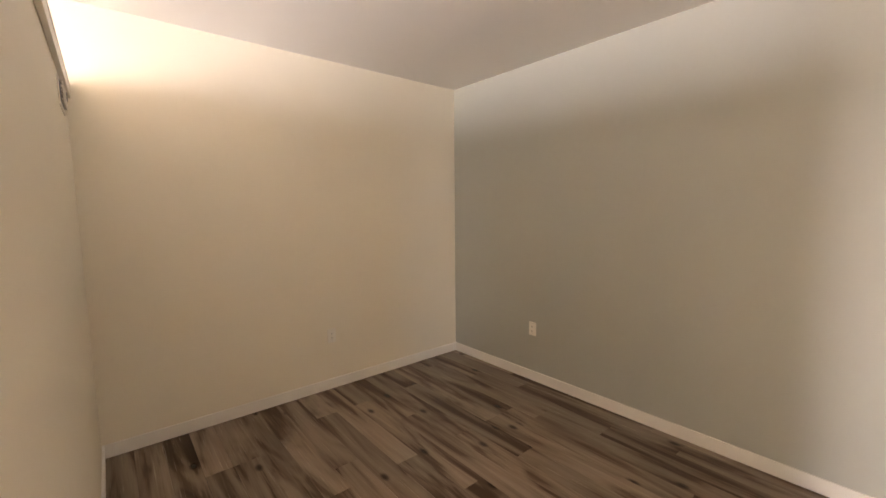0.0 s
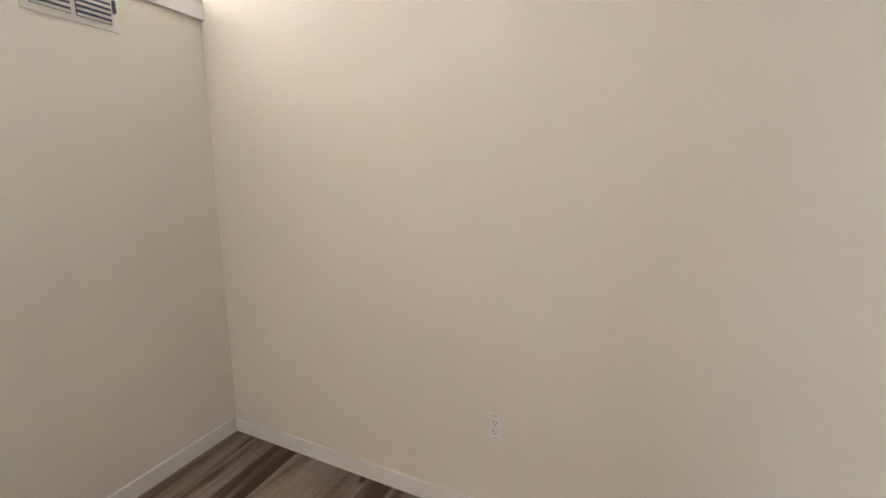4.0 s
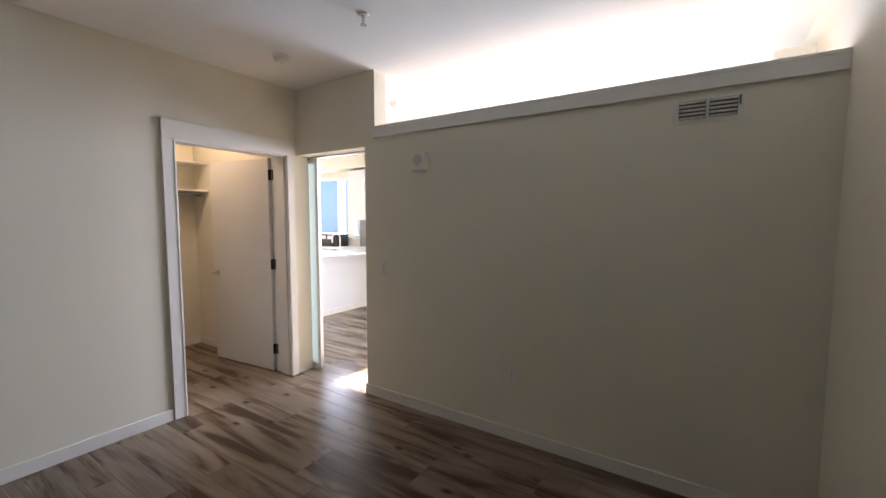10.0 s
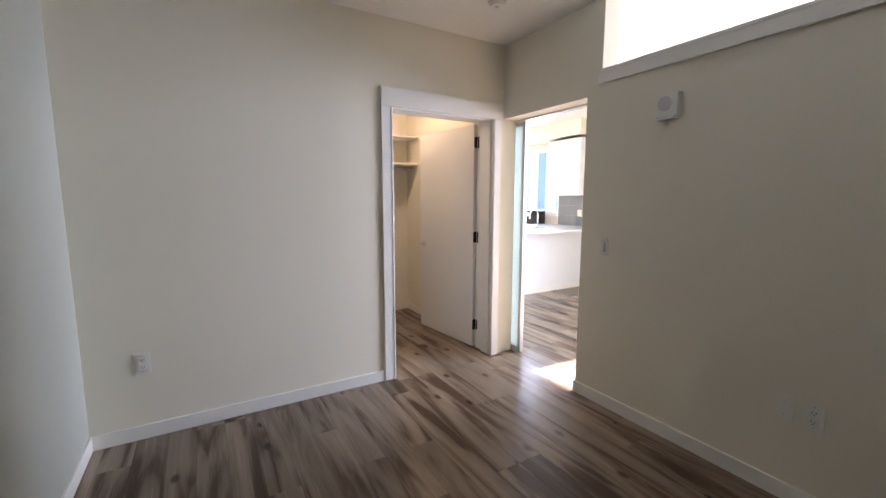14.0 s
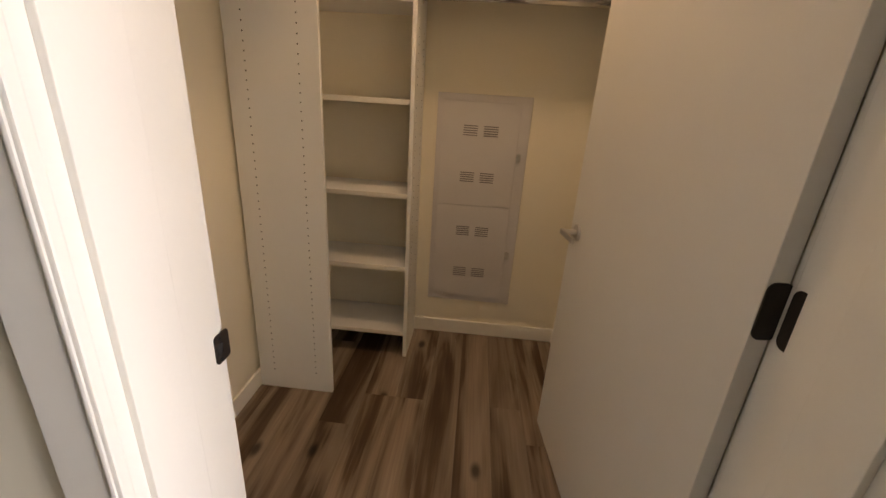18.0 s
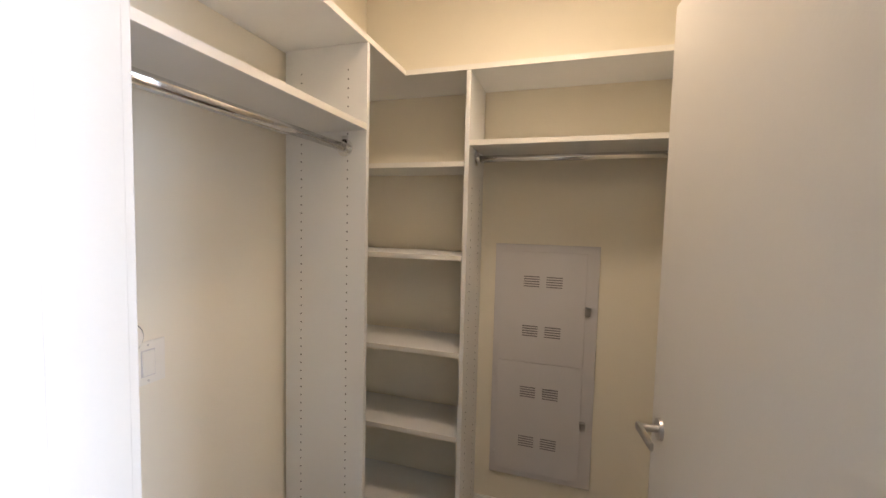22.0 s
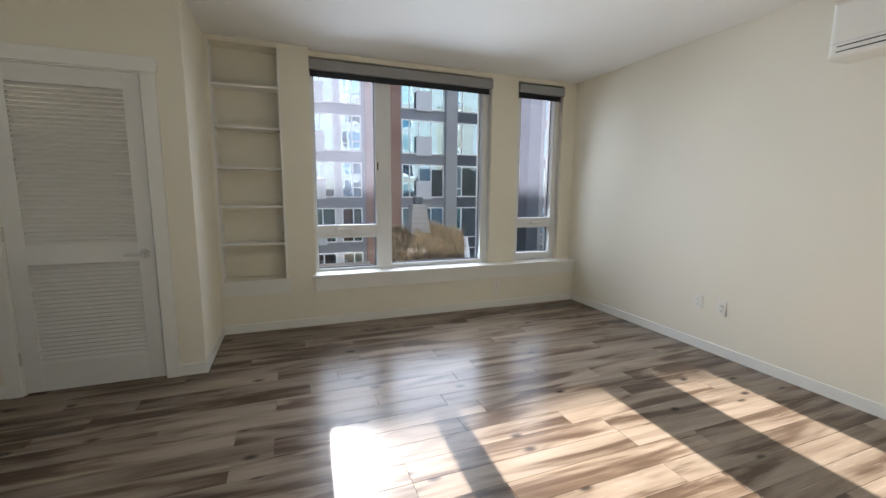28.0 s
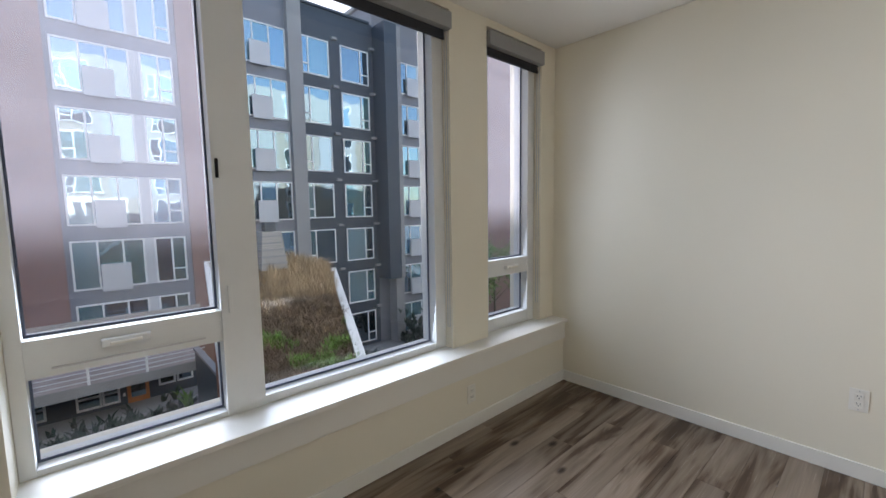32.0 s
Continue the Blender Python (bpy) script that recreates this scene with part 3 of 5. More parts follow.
EB = 0.0015
shelf("closet_top_shelf", [(CX0 + 0.002, TC + 0.02), (FX, TC + 0.02), (FX, FY), (CX1 - 0.002, FY), (CX1 - 0.002, CY1 - 0.002), (CX0 + 0.002, CY1 - 0.002)], Z_TOP,
      [(FX, TC + 0.02, FX + EB, FY - EB), (FX, FY - EB, CX1 - 0.002, FY)], "white melamine L-shaped top shelf of the closet")
shelf("closet_shelf", [(CX0 + 0.002, TC + 0.02), (FX, TC + 0.02), (FX, UY - 0.001), (CX0 + 0.002, UY - 0.001)], Z_LOW,
      [(FX, TC + 0.02, FX + EB, UY - 0.001)], "white melamine shelf above a hanging rod", "closet shelves")
shelf("closet_shelf", [(UX + PT + 0.001, FY), (CX1 - 0.002, FY), (CX1 - 0.002, CY1 - 0.002), (UX + PT + 0.001, CY1 - 0.002)], Z_LOW,
      [(UX + PT + 0.001, FY - EB, CX1 - 0.002, FY)], "white melamine shelf above a hanging rod", "closet shelves")
for z in (1.710, 1.316, 0.898, 0.527, 0.152):
    shelf("corner_shelf", [(CX0 + 0.014, FY), (UX - 0.001, FY), (UX - 0.001, CY1 - 0.014), (CX0 + 0.014, CY1 - 0.014)], z,
          [(CX0 + 0.014, FY - EB, UX - 0.001, FY)], "white melamine shelf in the closet corner", "corner shelves")


def rod(p, q, cups):
    ob = thing("closet_rod", "chrome hanging rod under a white shelf", "rod", group="closet rods")
    part("tube", cyl_bm(p, q, 0.0145, 20), M["chrome"], ob, smooth=True)
    for at, ax in cups:
        at, ax = Vector(at), Vector(ax)
        bm = cyl_bm(at, at + ax * 0.006, 0.030, 24)
        cyl_bm(at, at + ax * 0.022, 0.019, 20, bm=bm)
        box_bm(at.x - 0.011, at.y - 0.011 if abs(ax.y) < 0.5 else min(at.y, at.y + ax.y * 0.006), at.z + 0.01, at.x + 0.011, at.y + 0.011 if abs(ax.y) < 0.5 else max(at.y, at.y + ax.y * 0.006), at.z + 0.042, bm=bm)
        part("flange", bm, M["chrome"], ob, "round chrome end flange")


RX, RY, RZ = FX - 0.085, FY + 0.12, 1.736
RL = 1.714
rod((RX, TC + 0.02, RL), (RX, UY, RL), [((RX, UY, RL), (0, -1, 0)), ((RX, TC + 0.016, RL), (0, 1, 0))])
rod((UX + PT, RY, RZ), (CX1, RY, RZ), [((UX + PT, RY, RZ), (1, 0, 0)), ((CX1, RY, RZ), (-1, 0, 0))])

# service panel
panel = thing("service_panel", "grey white metal service panel with two vented doors", "service panel")
PX0, PX1, PZ0, PZ1 = -0.822, -0.350, 0.226, 1.362
part("frame", box_bm(PX0, CY1 - 0.010, PZ0, PX1, CY1, PZ1, 0.002), M["panel"], panel)
PM = 0.800
for z0, z1 in ((PZ0 + 0.03, PM - 0.002), (PM + 0.002, PZ1 - 0.035)):
    d = part("door", box_bm(PX0 + 0.028, CY1 - 0.016, z0, PX1 - 0.054, CY1 - 0.0105, z1, 0.0015), M["panel"], panel)
    h = z1 - z0
    for zc in (z0 + h * 0.285, z0 + h * 0.735):
        for xc in (PX0 + 0.174, PX0 + 0.278):
            for k in range(5):
                part("vent_slot", box_bm(xc - 0.036, CY1 - 0.0172, zc - 0.025 + k * 0.0115, xc + 0.036, CY1 - 0.0158, zc - 0.0200 + k * 0.0115), M["vent_slot"], d)
    part("latch", box_bm(PX1 - 0.056, CY1 - 0.022, (z0 + z1) / 2 - 0.02, PX1 - 0.030, CY1 - 0.012, (z0 + z1) / 2 + 0.02, 0.002), M["nickel"], d, "small metal latch")
    for zc in (z0 + 0.06, z1 - 0.06):
        part("hinge", box_bm(PX0 + 0.021, CY1 - 0.018, zc - 0.025, PX0 + 0.028, CY1 - 0.011, zc + 0.025, 0.001), M["panel"], d)


# closet door, standing open into the closet
def lever(parent, at, out, along, metal):
    at, out, along = Vector(at), Vector(out), Vector(along)
    part("rose", cyl_bm(at, at + out * 0.008, 0.030, 28, 0.028), metal, parent, "round satin nickel rose")
    bm = cyl_bm(at + out * 0.008, at + out * 0.058, 0.010, 18)
    part("shaft", bm, metal, parent, smooth=False)
    c = at + out * 0.052
    tip = c + along * 0.105
    side = Vector((0, 0, 1))
    bm = bmesh.new()
    lo = [c - along * 0.012 - out * 0.006, tip - out * 0.006, tip + out * 0.003, c - along * 0.012 + out * 0.008]
    vs = [bm.verts.new(p + side * s) for s in (-0.010, 0.010) for p in lo]
    for f in ((0, 1, 2, 3), (7, 6, 5, 4), (0, 4, 5, 1), (1, 5, 6, 2), (2, 6, 7, 3), (3, 7, 4, 0)):
        bm.faces.new([vs[i] for i in f])
    bmesh.ops.recalc_face_normals(bm, faces=bm.faces)
    bmesh.ops.bevel(bm, geom=list(bm.edges), offset=0.002, segments=2, affect="EDGES")
    part("lever", bm, metal, parent, "flat satin nickel lever")


def rounded(bm, axis, r):
    """Round the corners of a plate whose thickness runs along an axis."""
    es = [e for e in bm.edges if all(abs(e.verts[0].co[k] - e.verts[1].co[k]) < 1e-6 for k in range(3) if k != axis)]
    bmesh.ops.bevel(bm, geom=es, offset=r, segments=5, profile=0.5, affect="EDGES")
    return bm


HXA, HYA = OX1 + 0.014, TC + 0.001
cdoor = thing("closet_door", "plain cream white slab door standing wide open", "door", (HXA, HYA, 0))
leaf = part("leaf", box_bm(HXA - 0.046, HYA + 0.014, 0.012, HXA - 0.010, HYA + 0.878, 2.042, 0.002), M["door"], cdoor)
lever(leaf, (HXA - 0.046, HYA + 0.806, 0.916), (-1, 0, 0), (0, -1, 0), M["nickel"])
lever(leaf, (HXA - 0.010, HYA + 0.806, 0.916), (1, 0, 0), (0, -1, 0), M["nickel"])
part("latch_plate", box_bm(HXA - 0.037, HYA + 0.877, 0.875, HXA - 0.013, HYA + 0.8795, 0.935, 0.001), M["nickel"], leaf)
for z in (0.220, 1.042, 1.885):
    hg = part("hinge", cyl_bm((HXA, HYA, z - 0.05), (HXA, HYA, z + 0.05), 0.0075, 14), M["bronze"], cdoor, "dark bronze hinge barrel")
    part("hinge_leaf", rounded(box_bm(HXA - 0.045, HYA + 0.0105, z - 0.05, HXA - 0.004, HYA + 0.0138, z + 0.05), 1, 0.014), M["bronze"], hg)
    part("hinge_leaf", rounded(box_bm(OX1 - 0.0025, TC - 0.046, z - 0.05, OX1 + 0.0, TC - 0.002, z + 0.05), 0, 0.014), M["bronze"], hg)
cdoor.matrix_world = pose(HXA, HYA, 0, 0, 0, 6.0)
strike = thing("strike_plate", "dark metal strike plate let into the door lining", "strike plate")
part("plate", rounded(box_bm(OX0 - 0.0005, TC - 0.020, 0.848, OX0 + 0.0022, TC + 0.020, 0.906), 0, 0.008), M["bronze"], strike, "dark curved plate")
part("latch_hole", box_bm(OX0 + 0.0018, TC - 0.016, 0.866, OX0 + 0.0028, TC, 0.888), M["hole"], strike, "dark latch hole")
for z in (0.855, 0.899):
    part("screw", cyl_bm((OX0 + 0.002, TC - 0.008, z), (OX0 + 0.0032, TC - 0.008, z), 0.0035, 10), M["hole"], strike)

# sliding glass door, pushed open
sdoor = thing("sliding_door", "frosted greenish glass sliding door in an aluminium frame", "sliding door", (0.158, 0.35, 0))
SX0, SX1, SY0, SY1 = TP + 0.008, TP + 0.046, -0.114, 0.80
part("stile", box_bm(SX0, SY0, 0.012, SX1, SY0 + 0.037, 2.045, 0.001), M["alu"], sdoor)
part("stile", box_bm(SX0, SY1 - 0.034, 0.012, SX1, SY1, 2.045, 0.001), M["alu"], sdoor)
part("rail", box_bm(SX0, SY0 + 0.037, 0.012, SX1, SY1 - 0.034, 0.055, 0.001), M["alu"], sdoor)
part("rail", box_bm(SX0, SY0 + 0.037, 2.005, SX1, SY1 - 0.034, 2.045, 0.001), M["alu"], sdoor)
part("pane", box_bm(SX0 + 0.014, SY0 + 0.037, 0.055, SX0 + 0.022, SY1 - 0.034, 2.005), M["frost"], sdoor, "frosted green glass pane")
track = thing("door_track", "aluminium sliding door track along the header", "track")
part("channel", box_bm(TP + 0.001, -0.90, 2.046, TP + 0.056, 0.85, 2.098, 0.001), M["alu"], track)
part("floor_guide", box_bm(TP + 0.004, -0.06, 0.0, TP + 0.050, 0.0, 0.011, 0.001), M["alu"], track)

# ---- living room ----
# louvred door
ldoor = thing("louvred_door", "cream white louvred closet door, closed", "door", (XL + 0.02, 0.88, 0))
LX0, LX1, LY0, LY1, LZ1 = XL + 0.004, XL + 0.038, 0.492, 1.268, 2.088
part("stile", box_bm(LX0, LY0, 0.012, LX1, LY0 + 0.095, LZ1, 0.0015), M["door"], ldoor)
part("stile", box_bm(LX0, LY1 - 0.095, 0.012, LX1, LY1, LZ1, 0.0015), M["door"], ldoor)
for z0, z1 in ((0.012, 0.197), (0.856, 0.982), (LZ1 - 0.108, LZ1)):
    part("rail", box_bm(LX0, LY0 + 0.095, z0, LX1, LY1 - 0.095, z1, 0.0015), M["door"], ldoor)
slat_mesh = None
for z0, z1 in ((0.197, 0.856), (0.982, LZ1 - 0.108)):
    count = int((z1 - z0) / 0.0285)
    for k in range(count):
        zc = z0 + (k + 0.5) * (z1 - z0) / count
        if slat_mesh is None:
            bm = box_bm(-0.0035, -(LY1 - LY0) / 2 + 0.094, -0.0195, 0.0035, (LY1 - LY0) / 2 - 0.094, 0.0195, 0.0012)
            bmesh.ops.rotate(bm, verts=bm.verts, cent=(0, 0, 0), matrix=Matrix.Rotation(radians(47), 3, "Y"))
            slat_mesh = mesh_of("slat", bm, M["door"])
        s = new("slat", slat_mesh)
        s.parent = ldoor
        s.matrix_parent_inverse = ldoor.matrix_world.inverted()
        s.matrix_basis = Matrix.Translation(((LX0 + LX1) / 2, (LY0 + LY1) / 2, zc))
lever(ldoor, (LX0, LY0 + 0.057, 0.906), (-1, 0, 0), (0, 1, 0), M["nickel"])
for z in (0.25, 1.06, 1.86):
    part("hinge", cyl_bm((LX0 - 0.006, LY1 + 0.004, z - 0.045), (LX0 - 0.006, LY1 + 0.004, z + 0.045), 0.007, 12), M["nickel"], ldoor, "satin nickel hinge")

# built-in shelf niche
nic = thing("niche_shelves", "built-in cream white wall niche with five shelves", "shelf")
part("liner_back", box_bm(XW + 0.192, NY0 + 0.012, NZ0, XW + 0.199, NY1 - 0.002, NZ1), M["wall"], nic)
part("side", box_bm(XW - 0.006, NY0, NZ0 - 0.003, XW + 0.192, NY0 + 0.018, NZ1 - 0.002, 0.001), M["trim"], nic)
part("side", box_bm(XW + 0.001, NY1 - 0.018, NZ0, XW + 0.192, NY1 - 0.001, NZ1 - 0.002, 0.001), M["trim"], nic)
for z in (2.268, 1.910, 1.552, 1.202, 0.850):
    part("shelf", box_bm(XW + 0.001, NY0 + 0.018, z - 0.019, XW + 0.192, NY1 - 0.018, z, 0.001), M["trim"], nic)
part("sill", box_bm(XW - 0.022, NY0 - 0.03, NZ0 - 0.024, XW + 0.192, YN - 0.002, NZ0 - 0.001, 0.002), M["trim"], nic)
part("apron", box_bm(XW - 0.011, NY0 - 0.02, NZ0 - 0.145, XW - 0.0005, YN - 0.013, NZ0 - 0.024, 0.001), M["trim"], nic)

# window sill
sill = thing("window_sill", "deep white painted window sill with apron", "window sill", kind="structure")
part("board", box_bm(XW - 0.042, YA + 0.001, 0.491, XG - 0.075, -0.578, 0.516, 0.003), M["trim"], sill)
part("apron", box_bm(XW - 0.014, YA + 0.001, 0.356, XW - 0.0005, -0.598, 0.491, 0.002), M["trim"], sill)


def window(name, y0, y1, z0, z1, panes, label):
    """Vinyl frame over y0..y1, z0..z1; panes: (y0, y1, z0, z1, material key)."""
    ob = thing(name, label, "window", (XG, (y0 + y1) / 2, z0), kind="structure")
    X0, X1 = XG - 0.075, XG + 0.06
    ys = sorted({round(p[0], 3) for p in panes} | {round(p[1], 3) for p in panes})
    part("frame", box_bm(X0, y0 + 0.001, z0, X1, min(ys), z1, 0.002), M["vinyl"], ob)
    part("frame", box_bm(X0, max(ys), z0, X1, y1 - 0.001, z1, 0.002), M["vinyl"], ob)
    cols = {}
    for p in panes:
        cols.setdefault((p[0], p[1]), []).append(p)
    keys = sorted(cols)
    for a, c in zip(keys, keys[1:]):
        part("mullion", box_bm(X0 - 0.004, a[1], z0, X1, c[0], z1, 0.002), M["vinyl"], ob)
    for key in keys:
        ps = sorted(cols[key], key=lambda p: p[2])
        lows = [z0] + [p[3] for p in ps]
        highs = [p[2] for p in ps] + [z1]
        for lo, hi in zip(lows, highs):
            part("rail", box_bm(X0 + 0.003, key[0], lo, X1, key[1], hi, 0.002), M["vinyl"], ob)
        for p in ps:
            pane = part("pane", box_bm(XG - 0.004, p[0], p[2], XG + 0.004, p[1], p[3]), M["glass"], ob, "clear window pane")
            pane.visible_shadow = False
            if p[4] == "screen":
                bm = bmesh.new()
                bm.faces.new([bm.verts.new((XG + 0.012, y, z)) for y, z in ((p[0], p[2]), (p[0], p[3]), (p[1], p[3]), (p[1], p[2]))])
                part("insect_screen", bm, M["haze"], ob, "fine dusty insect screen")
            for q in ((p[0], p[0] + 0.008, p[2], p[3]), (p[1] - 0.008, p[1], p[2], p[3]), (p[0] + 0.008, p[1] - 0.008, p[2], p[2] + 0.008), (p[0] + 0.008, p[1] - 0.008, p[3] - 0.008, p[3])):
                part("gasket", box_bm(XG - 0.012, q[0], q[2], XG - 0.0042, q[1], q[3]), M["slat"], pane, "thin dark glazing gasket")
    return ob


WT = 2.60
win1 = window("window_1", -2.566, -0.611, 0.516, WT, [(-1.256, -0.655, 0.538, 0.858, "glass"), (-1.256, -0.655, 0.993, 2.56, "screen"), (-2.482, -1.418, 0.556, 2.56, "glass")],
              "white vinyl window unit with a casement and a fixed pane")
win2 = window("window_2", -3.525, -2.904, 0.516, WT, [(-3.445, -2.985, 0.606, 0.915, "glass"), (-3.445, -2.985, 1.036, 2.56, "screen")],
              "narrow white vinyl window with a lower awning pane")


def crank(parent, y, z):
    part("crank_base", box_bm(XG - 0.105, y - 0.075, z - 0.014, XG - 0.073, y + 0.075, z + 0.016, 0.006), M["vinyl"], parent, "white window crank housing")
    part("crank_arm", box_bm(XG - 0.115, y - 0.045, z - 0.006, XG - 0.105, y + 0.05, z + 0.006, 0.003), M["plate"], parent)


crank(win1, -0.93, 0.945)
part("sash_lip", box_bm(XG - 0.082, -1.19, 0.885, XG - 0.0755, -0.72, 0.891), M["panel"], win1, "thin groove of the awning sash")
part("sash_lock", box_bm(XG - 0.088, -1.280, 1.56, XG - 0.0795, -1.268, 1.64, 0.002), M["hole"], win1, "small black sash lock")
part("sash_handle", box_bm(XG - 0.095, -1.300, 0.98, XG - 0.0795, -1.283, 1.10, 0.004), M["vinyl"], win1, "white sash handle")
crank(win2, -3.23, 0.975)


def blind(y0, y1, label):
    ob = thing("roller_blind", label, "blind", (XP, (y0 + y1) / 2, 2.55), "roller blinds")
    part("cassette", box_bm(XP - 0.030, y0 + 0.004, 2.480, XP + 0.058, y1 - 0.004, 2.574, 0.002), M["blind"], ob)
    part("fabric", box_bm(XP + 0.014, y0 + 0.03, 2.437, XP + 0.019, y1 - 0.015, 2.480), M["blindcloth"], ob, "rolled up dark fabric edge")
    part("bottom_bar", box_bm(XP + 0.008, y0 + 0.03, 2.424, XP + 0.024, y1 - 0.015, 2.438, 0.002), M["blindcloth"], ob)
    bm = bmesh.new()
    for x in (XP + 0.012, XP + 0.032):
        cyl_bm((x, y0 + 0.012, 2.480), (x, y0 + 0.012, 0.66), 0.0026, 6, bm=bm)
    cyl_bm((XP + 0.012, y0 + 0.012, 0.66), (XP + 0.032, y0 + 0.012, 0.66), 0.0016, 6, bm=bm)
    part("bead_chain", bm, M["alu"], ob, "hanging bead chain loop")


blind(-2.566, -0.611, "wide grey roller blind cassette, blind rolled up")
blind(-3.525, -2.904, "narrow grey roller blind cassette, blind rolled up")

# air conditioner
ac = thing("air_conditioner", "white wall-mounted split air conditioner", "air conditioner", (1.15, YA, 2.2))
AX0, AX1, AY, AZ0, AZ1 = 0.74, 1.60, YA + 0.205, 2.160, 2.488
bm = box_bm(AX0, YA + 0.001, AZ0, AX1, AY, AZ1)
es = [e for e in bm.edges if abs(e.verts[0].co.y - AY) < 1e-4 and abs(e.verts[1].co.y - AY) < 1e-4]
bmesh.ops.bevel(bm, geom=es, offset=0.035, segments=5, profile=0.5, affect="EDGES")
part("body", bm, M["plate"], ac)
part("front_seam", box_bm(AX0 + 0.02, AY - 0.002, AZ0 + 0.082, AX1 - 0.02, AY + 0.0012, AZ0 + 0.086), M["panel"], ac)
for z in (AZ0 + 0.030, AZ0 + 0.060):
    part("louvre_slot", box_bm(AX0 + 0.05, AY - 0.01, z, AX1 - 0.05, AY + 0.0015, z + 0.006), M["hole"], ac, "dark air outlet slot")
part("louvre_flap", box_bm(AX0 + 0.052, AY - 0.006, AZ0 + 0.038, AX1 - 0.052, AY + 0.004, AZ0 + 0.058, 0.003), M["plate"], ac)
part("drip_bracket", box_bm(AX0 + 0.18, YA + 0.06, AZ0 - 0.022, AX0 + 0.52, AY - 0.02, AZ0 + 0.004, 0.006), M["plate"], ac)
part("badge", box_bm(1.28, AY, AZ0 + 0.105, 1.33, AY + 0.001, AZ0 + 0.110), M["panel"], ac, "tiny grey badge")

# ---- kitchen ----
pen = thing("kitchen_peninsula", "white kitchen peninsula below a pale worktop", "cabinet", (2.0, 1.9, 0))
part("back_panel", box_bm(0.95, 1.58, 0.0, XL - 0.001, 1.60, 0.90, 0.001), M["melamine"], pen)
part("body", box_bm(0.95, 1.601, 0.08, XL - 0.001, 2.18, 0.90, 0.001), M["melamine"], pen)
part("toe_kick", box_bm(0.98, 1.65, 0.0, XL - 0.05, 2.14, 0.08), M["panel"], pen)
part("skirting", box_bm(0.95, 1.572, 0.0, XL - 0.013, 1.5795, 0.08, 0.001), M["trim"], pen)
wt = thing("worktop", "pale quartz worktop with an overhang", "worktop", (2.0, 1.8, 0.9))
part("slab", slab_bm([(0.85, 1.36), (XL - 0.002, 1.36), (XL - 0.002, KY - 0.01), (2.62, KY - 0.01), (2.62, 2.22), (0.85, 2.22)], 0.902, 0.932), M["quartz"], wt)
snk = thing("sink", "stainless steel sink let into the worktop", "sink", (2.0, 1.95, 0.93))
part("rim", box_bm(1.70, 1.78, 0.933, 2.34, 2.14, 0.937, 0.001), M["steel"], snk)
part("bowl", box_bm(1.73, 1.81, 0.9375, 2.31, 2.11, 0.939), M["black"], snk, "dark sink bowl")
fau = thing("kitchen_faucet", "chrome gooseneck kitchen faucet", "faucet", (2.36, 2.02, 0.93))
cu = bpy.data.curves.new("spout", "CURVE")
cu.dimensions, cu.bevel_depth, cu.bevel_resolution = "3D", 0.013, 3
sp = cu.splines.new("POLY")
pts = [(0, 0, 0.0), (0, 0, 0.20)] + [(-0.085 + 0.085 * math.cos(a), 0, 0.20 + 0.085 * math.sin(a)) for a in [k * math.pi / 8 for k in range(1, 9)]] + [(-0.17, 0, 0.14)]
sp.points.add(len(pts) - 1)
for p, q in zip(sp.points, pts):
    p.co = (*q, 1)
tmp = new("spout_curve", cu)
me = bpy.data.meshes.new_from_object(tmp.evaluated_get(bpy.context.evaluated_depsgraph_get()))
bpy.data.objects.remove(tmp)
me.materials.clear()
me.materials.append(M["chrome"])
spout = new("spout", me)
spout.parent = fau
spout.location = (0, 0, 0.004)
part("base", cyl_bm((2.36, 2.02, 0.932), (2.36, 2.02, 0.955), 0.026, 20), M["chrome"], fau)
part("handle", cyl_bm((2.36, 2.03, 0.965), (2.36, 2.09, 0.99), 0.006, 10), M["chrome"], fau)
base = thing("base_cabinets", "white base cabinets under the kitchen window", "cabinet", (2.9, 3.2, 0))
for k in range(3):
    y0 = 2.19 + k * 0.70
    part("body", box_bm(2.66, y0 + 0.001, 0.08, XL - 0.001, min(y0 + 0.699, KY - 0.01), 0.90), M["melamine"], base)
    part("door", box_bm(2.640, y0 + 0.004, 0.10, 2.659, min(y0 + 0.696, KY - 0.014), 0.895, 0.002), M["melamine"], base)
app = thing("countertop_oven", "dark countertop oven with pale control panels", "appliance", (3.0, 3.05, 0.933))
part("body", box_bm(2.86, 2.70, 0.934, 3.20, 3.40, 1.18, 0.008), M["black"], app)
for y in (2.76, 2.96, 3.18):
    part("control_panel", box_bm(2.853, y, 1.08, 2.8598, y + 0.15, 1.145, 0.001), M["panel"], app, "pale control panel")
cab = thing("wall_cabinet", "flat white kitchen wall cabinet", "cabinet", (3.1, 2.1, 1.45))
part("body", box_bm(2.96, 1.72, 1.45, XL - 0.001, 2.42, 2.36, 0.001), M["melamine"], cab)
for y in (1.722, 2.072):
    part("door", box_bm(2.94, y, 1.448, 2.959, y + 0.346, 2.355, 0.0015), M["melamine"], cab)
part("filler", box_bm(2.97, 1.73, 2.361, XL - 0.001, 2.41, 2.368), M["hole"], cab, "dark shadow gap")
solid("trim_bulkhead", [(2.90, 1.70, 2.40, XL - 0.001, KY - 0.001, H - 0.001)], M["wall"], "white soffit above the kitchen cabinets", "bulkhead")
bs = thing("backsplash", "matt grey tiled backsplash", "backsplash", (XL, 2.0, 1.2), kind="structure")
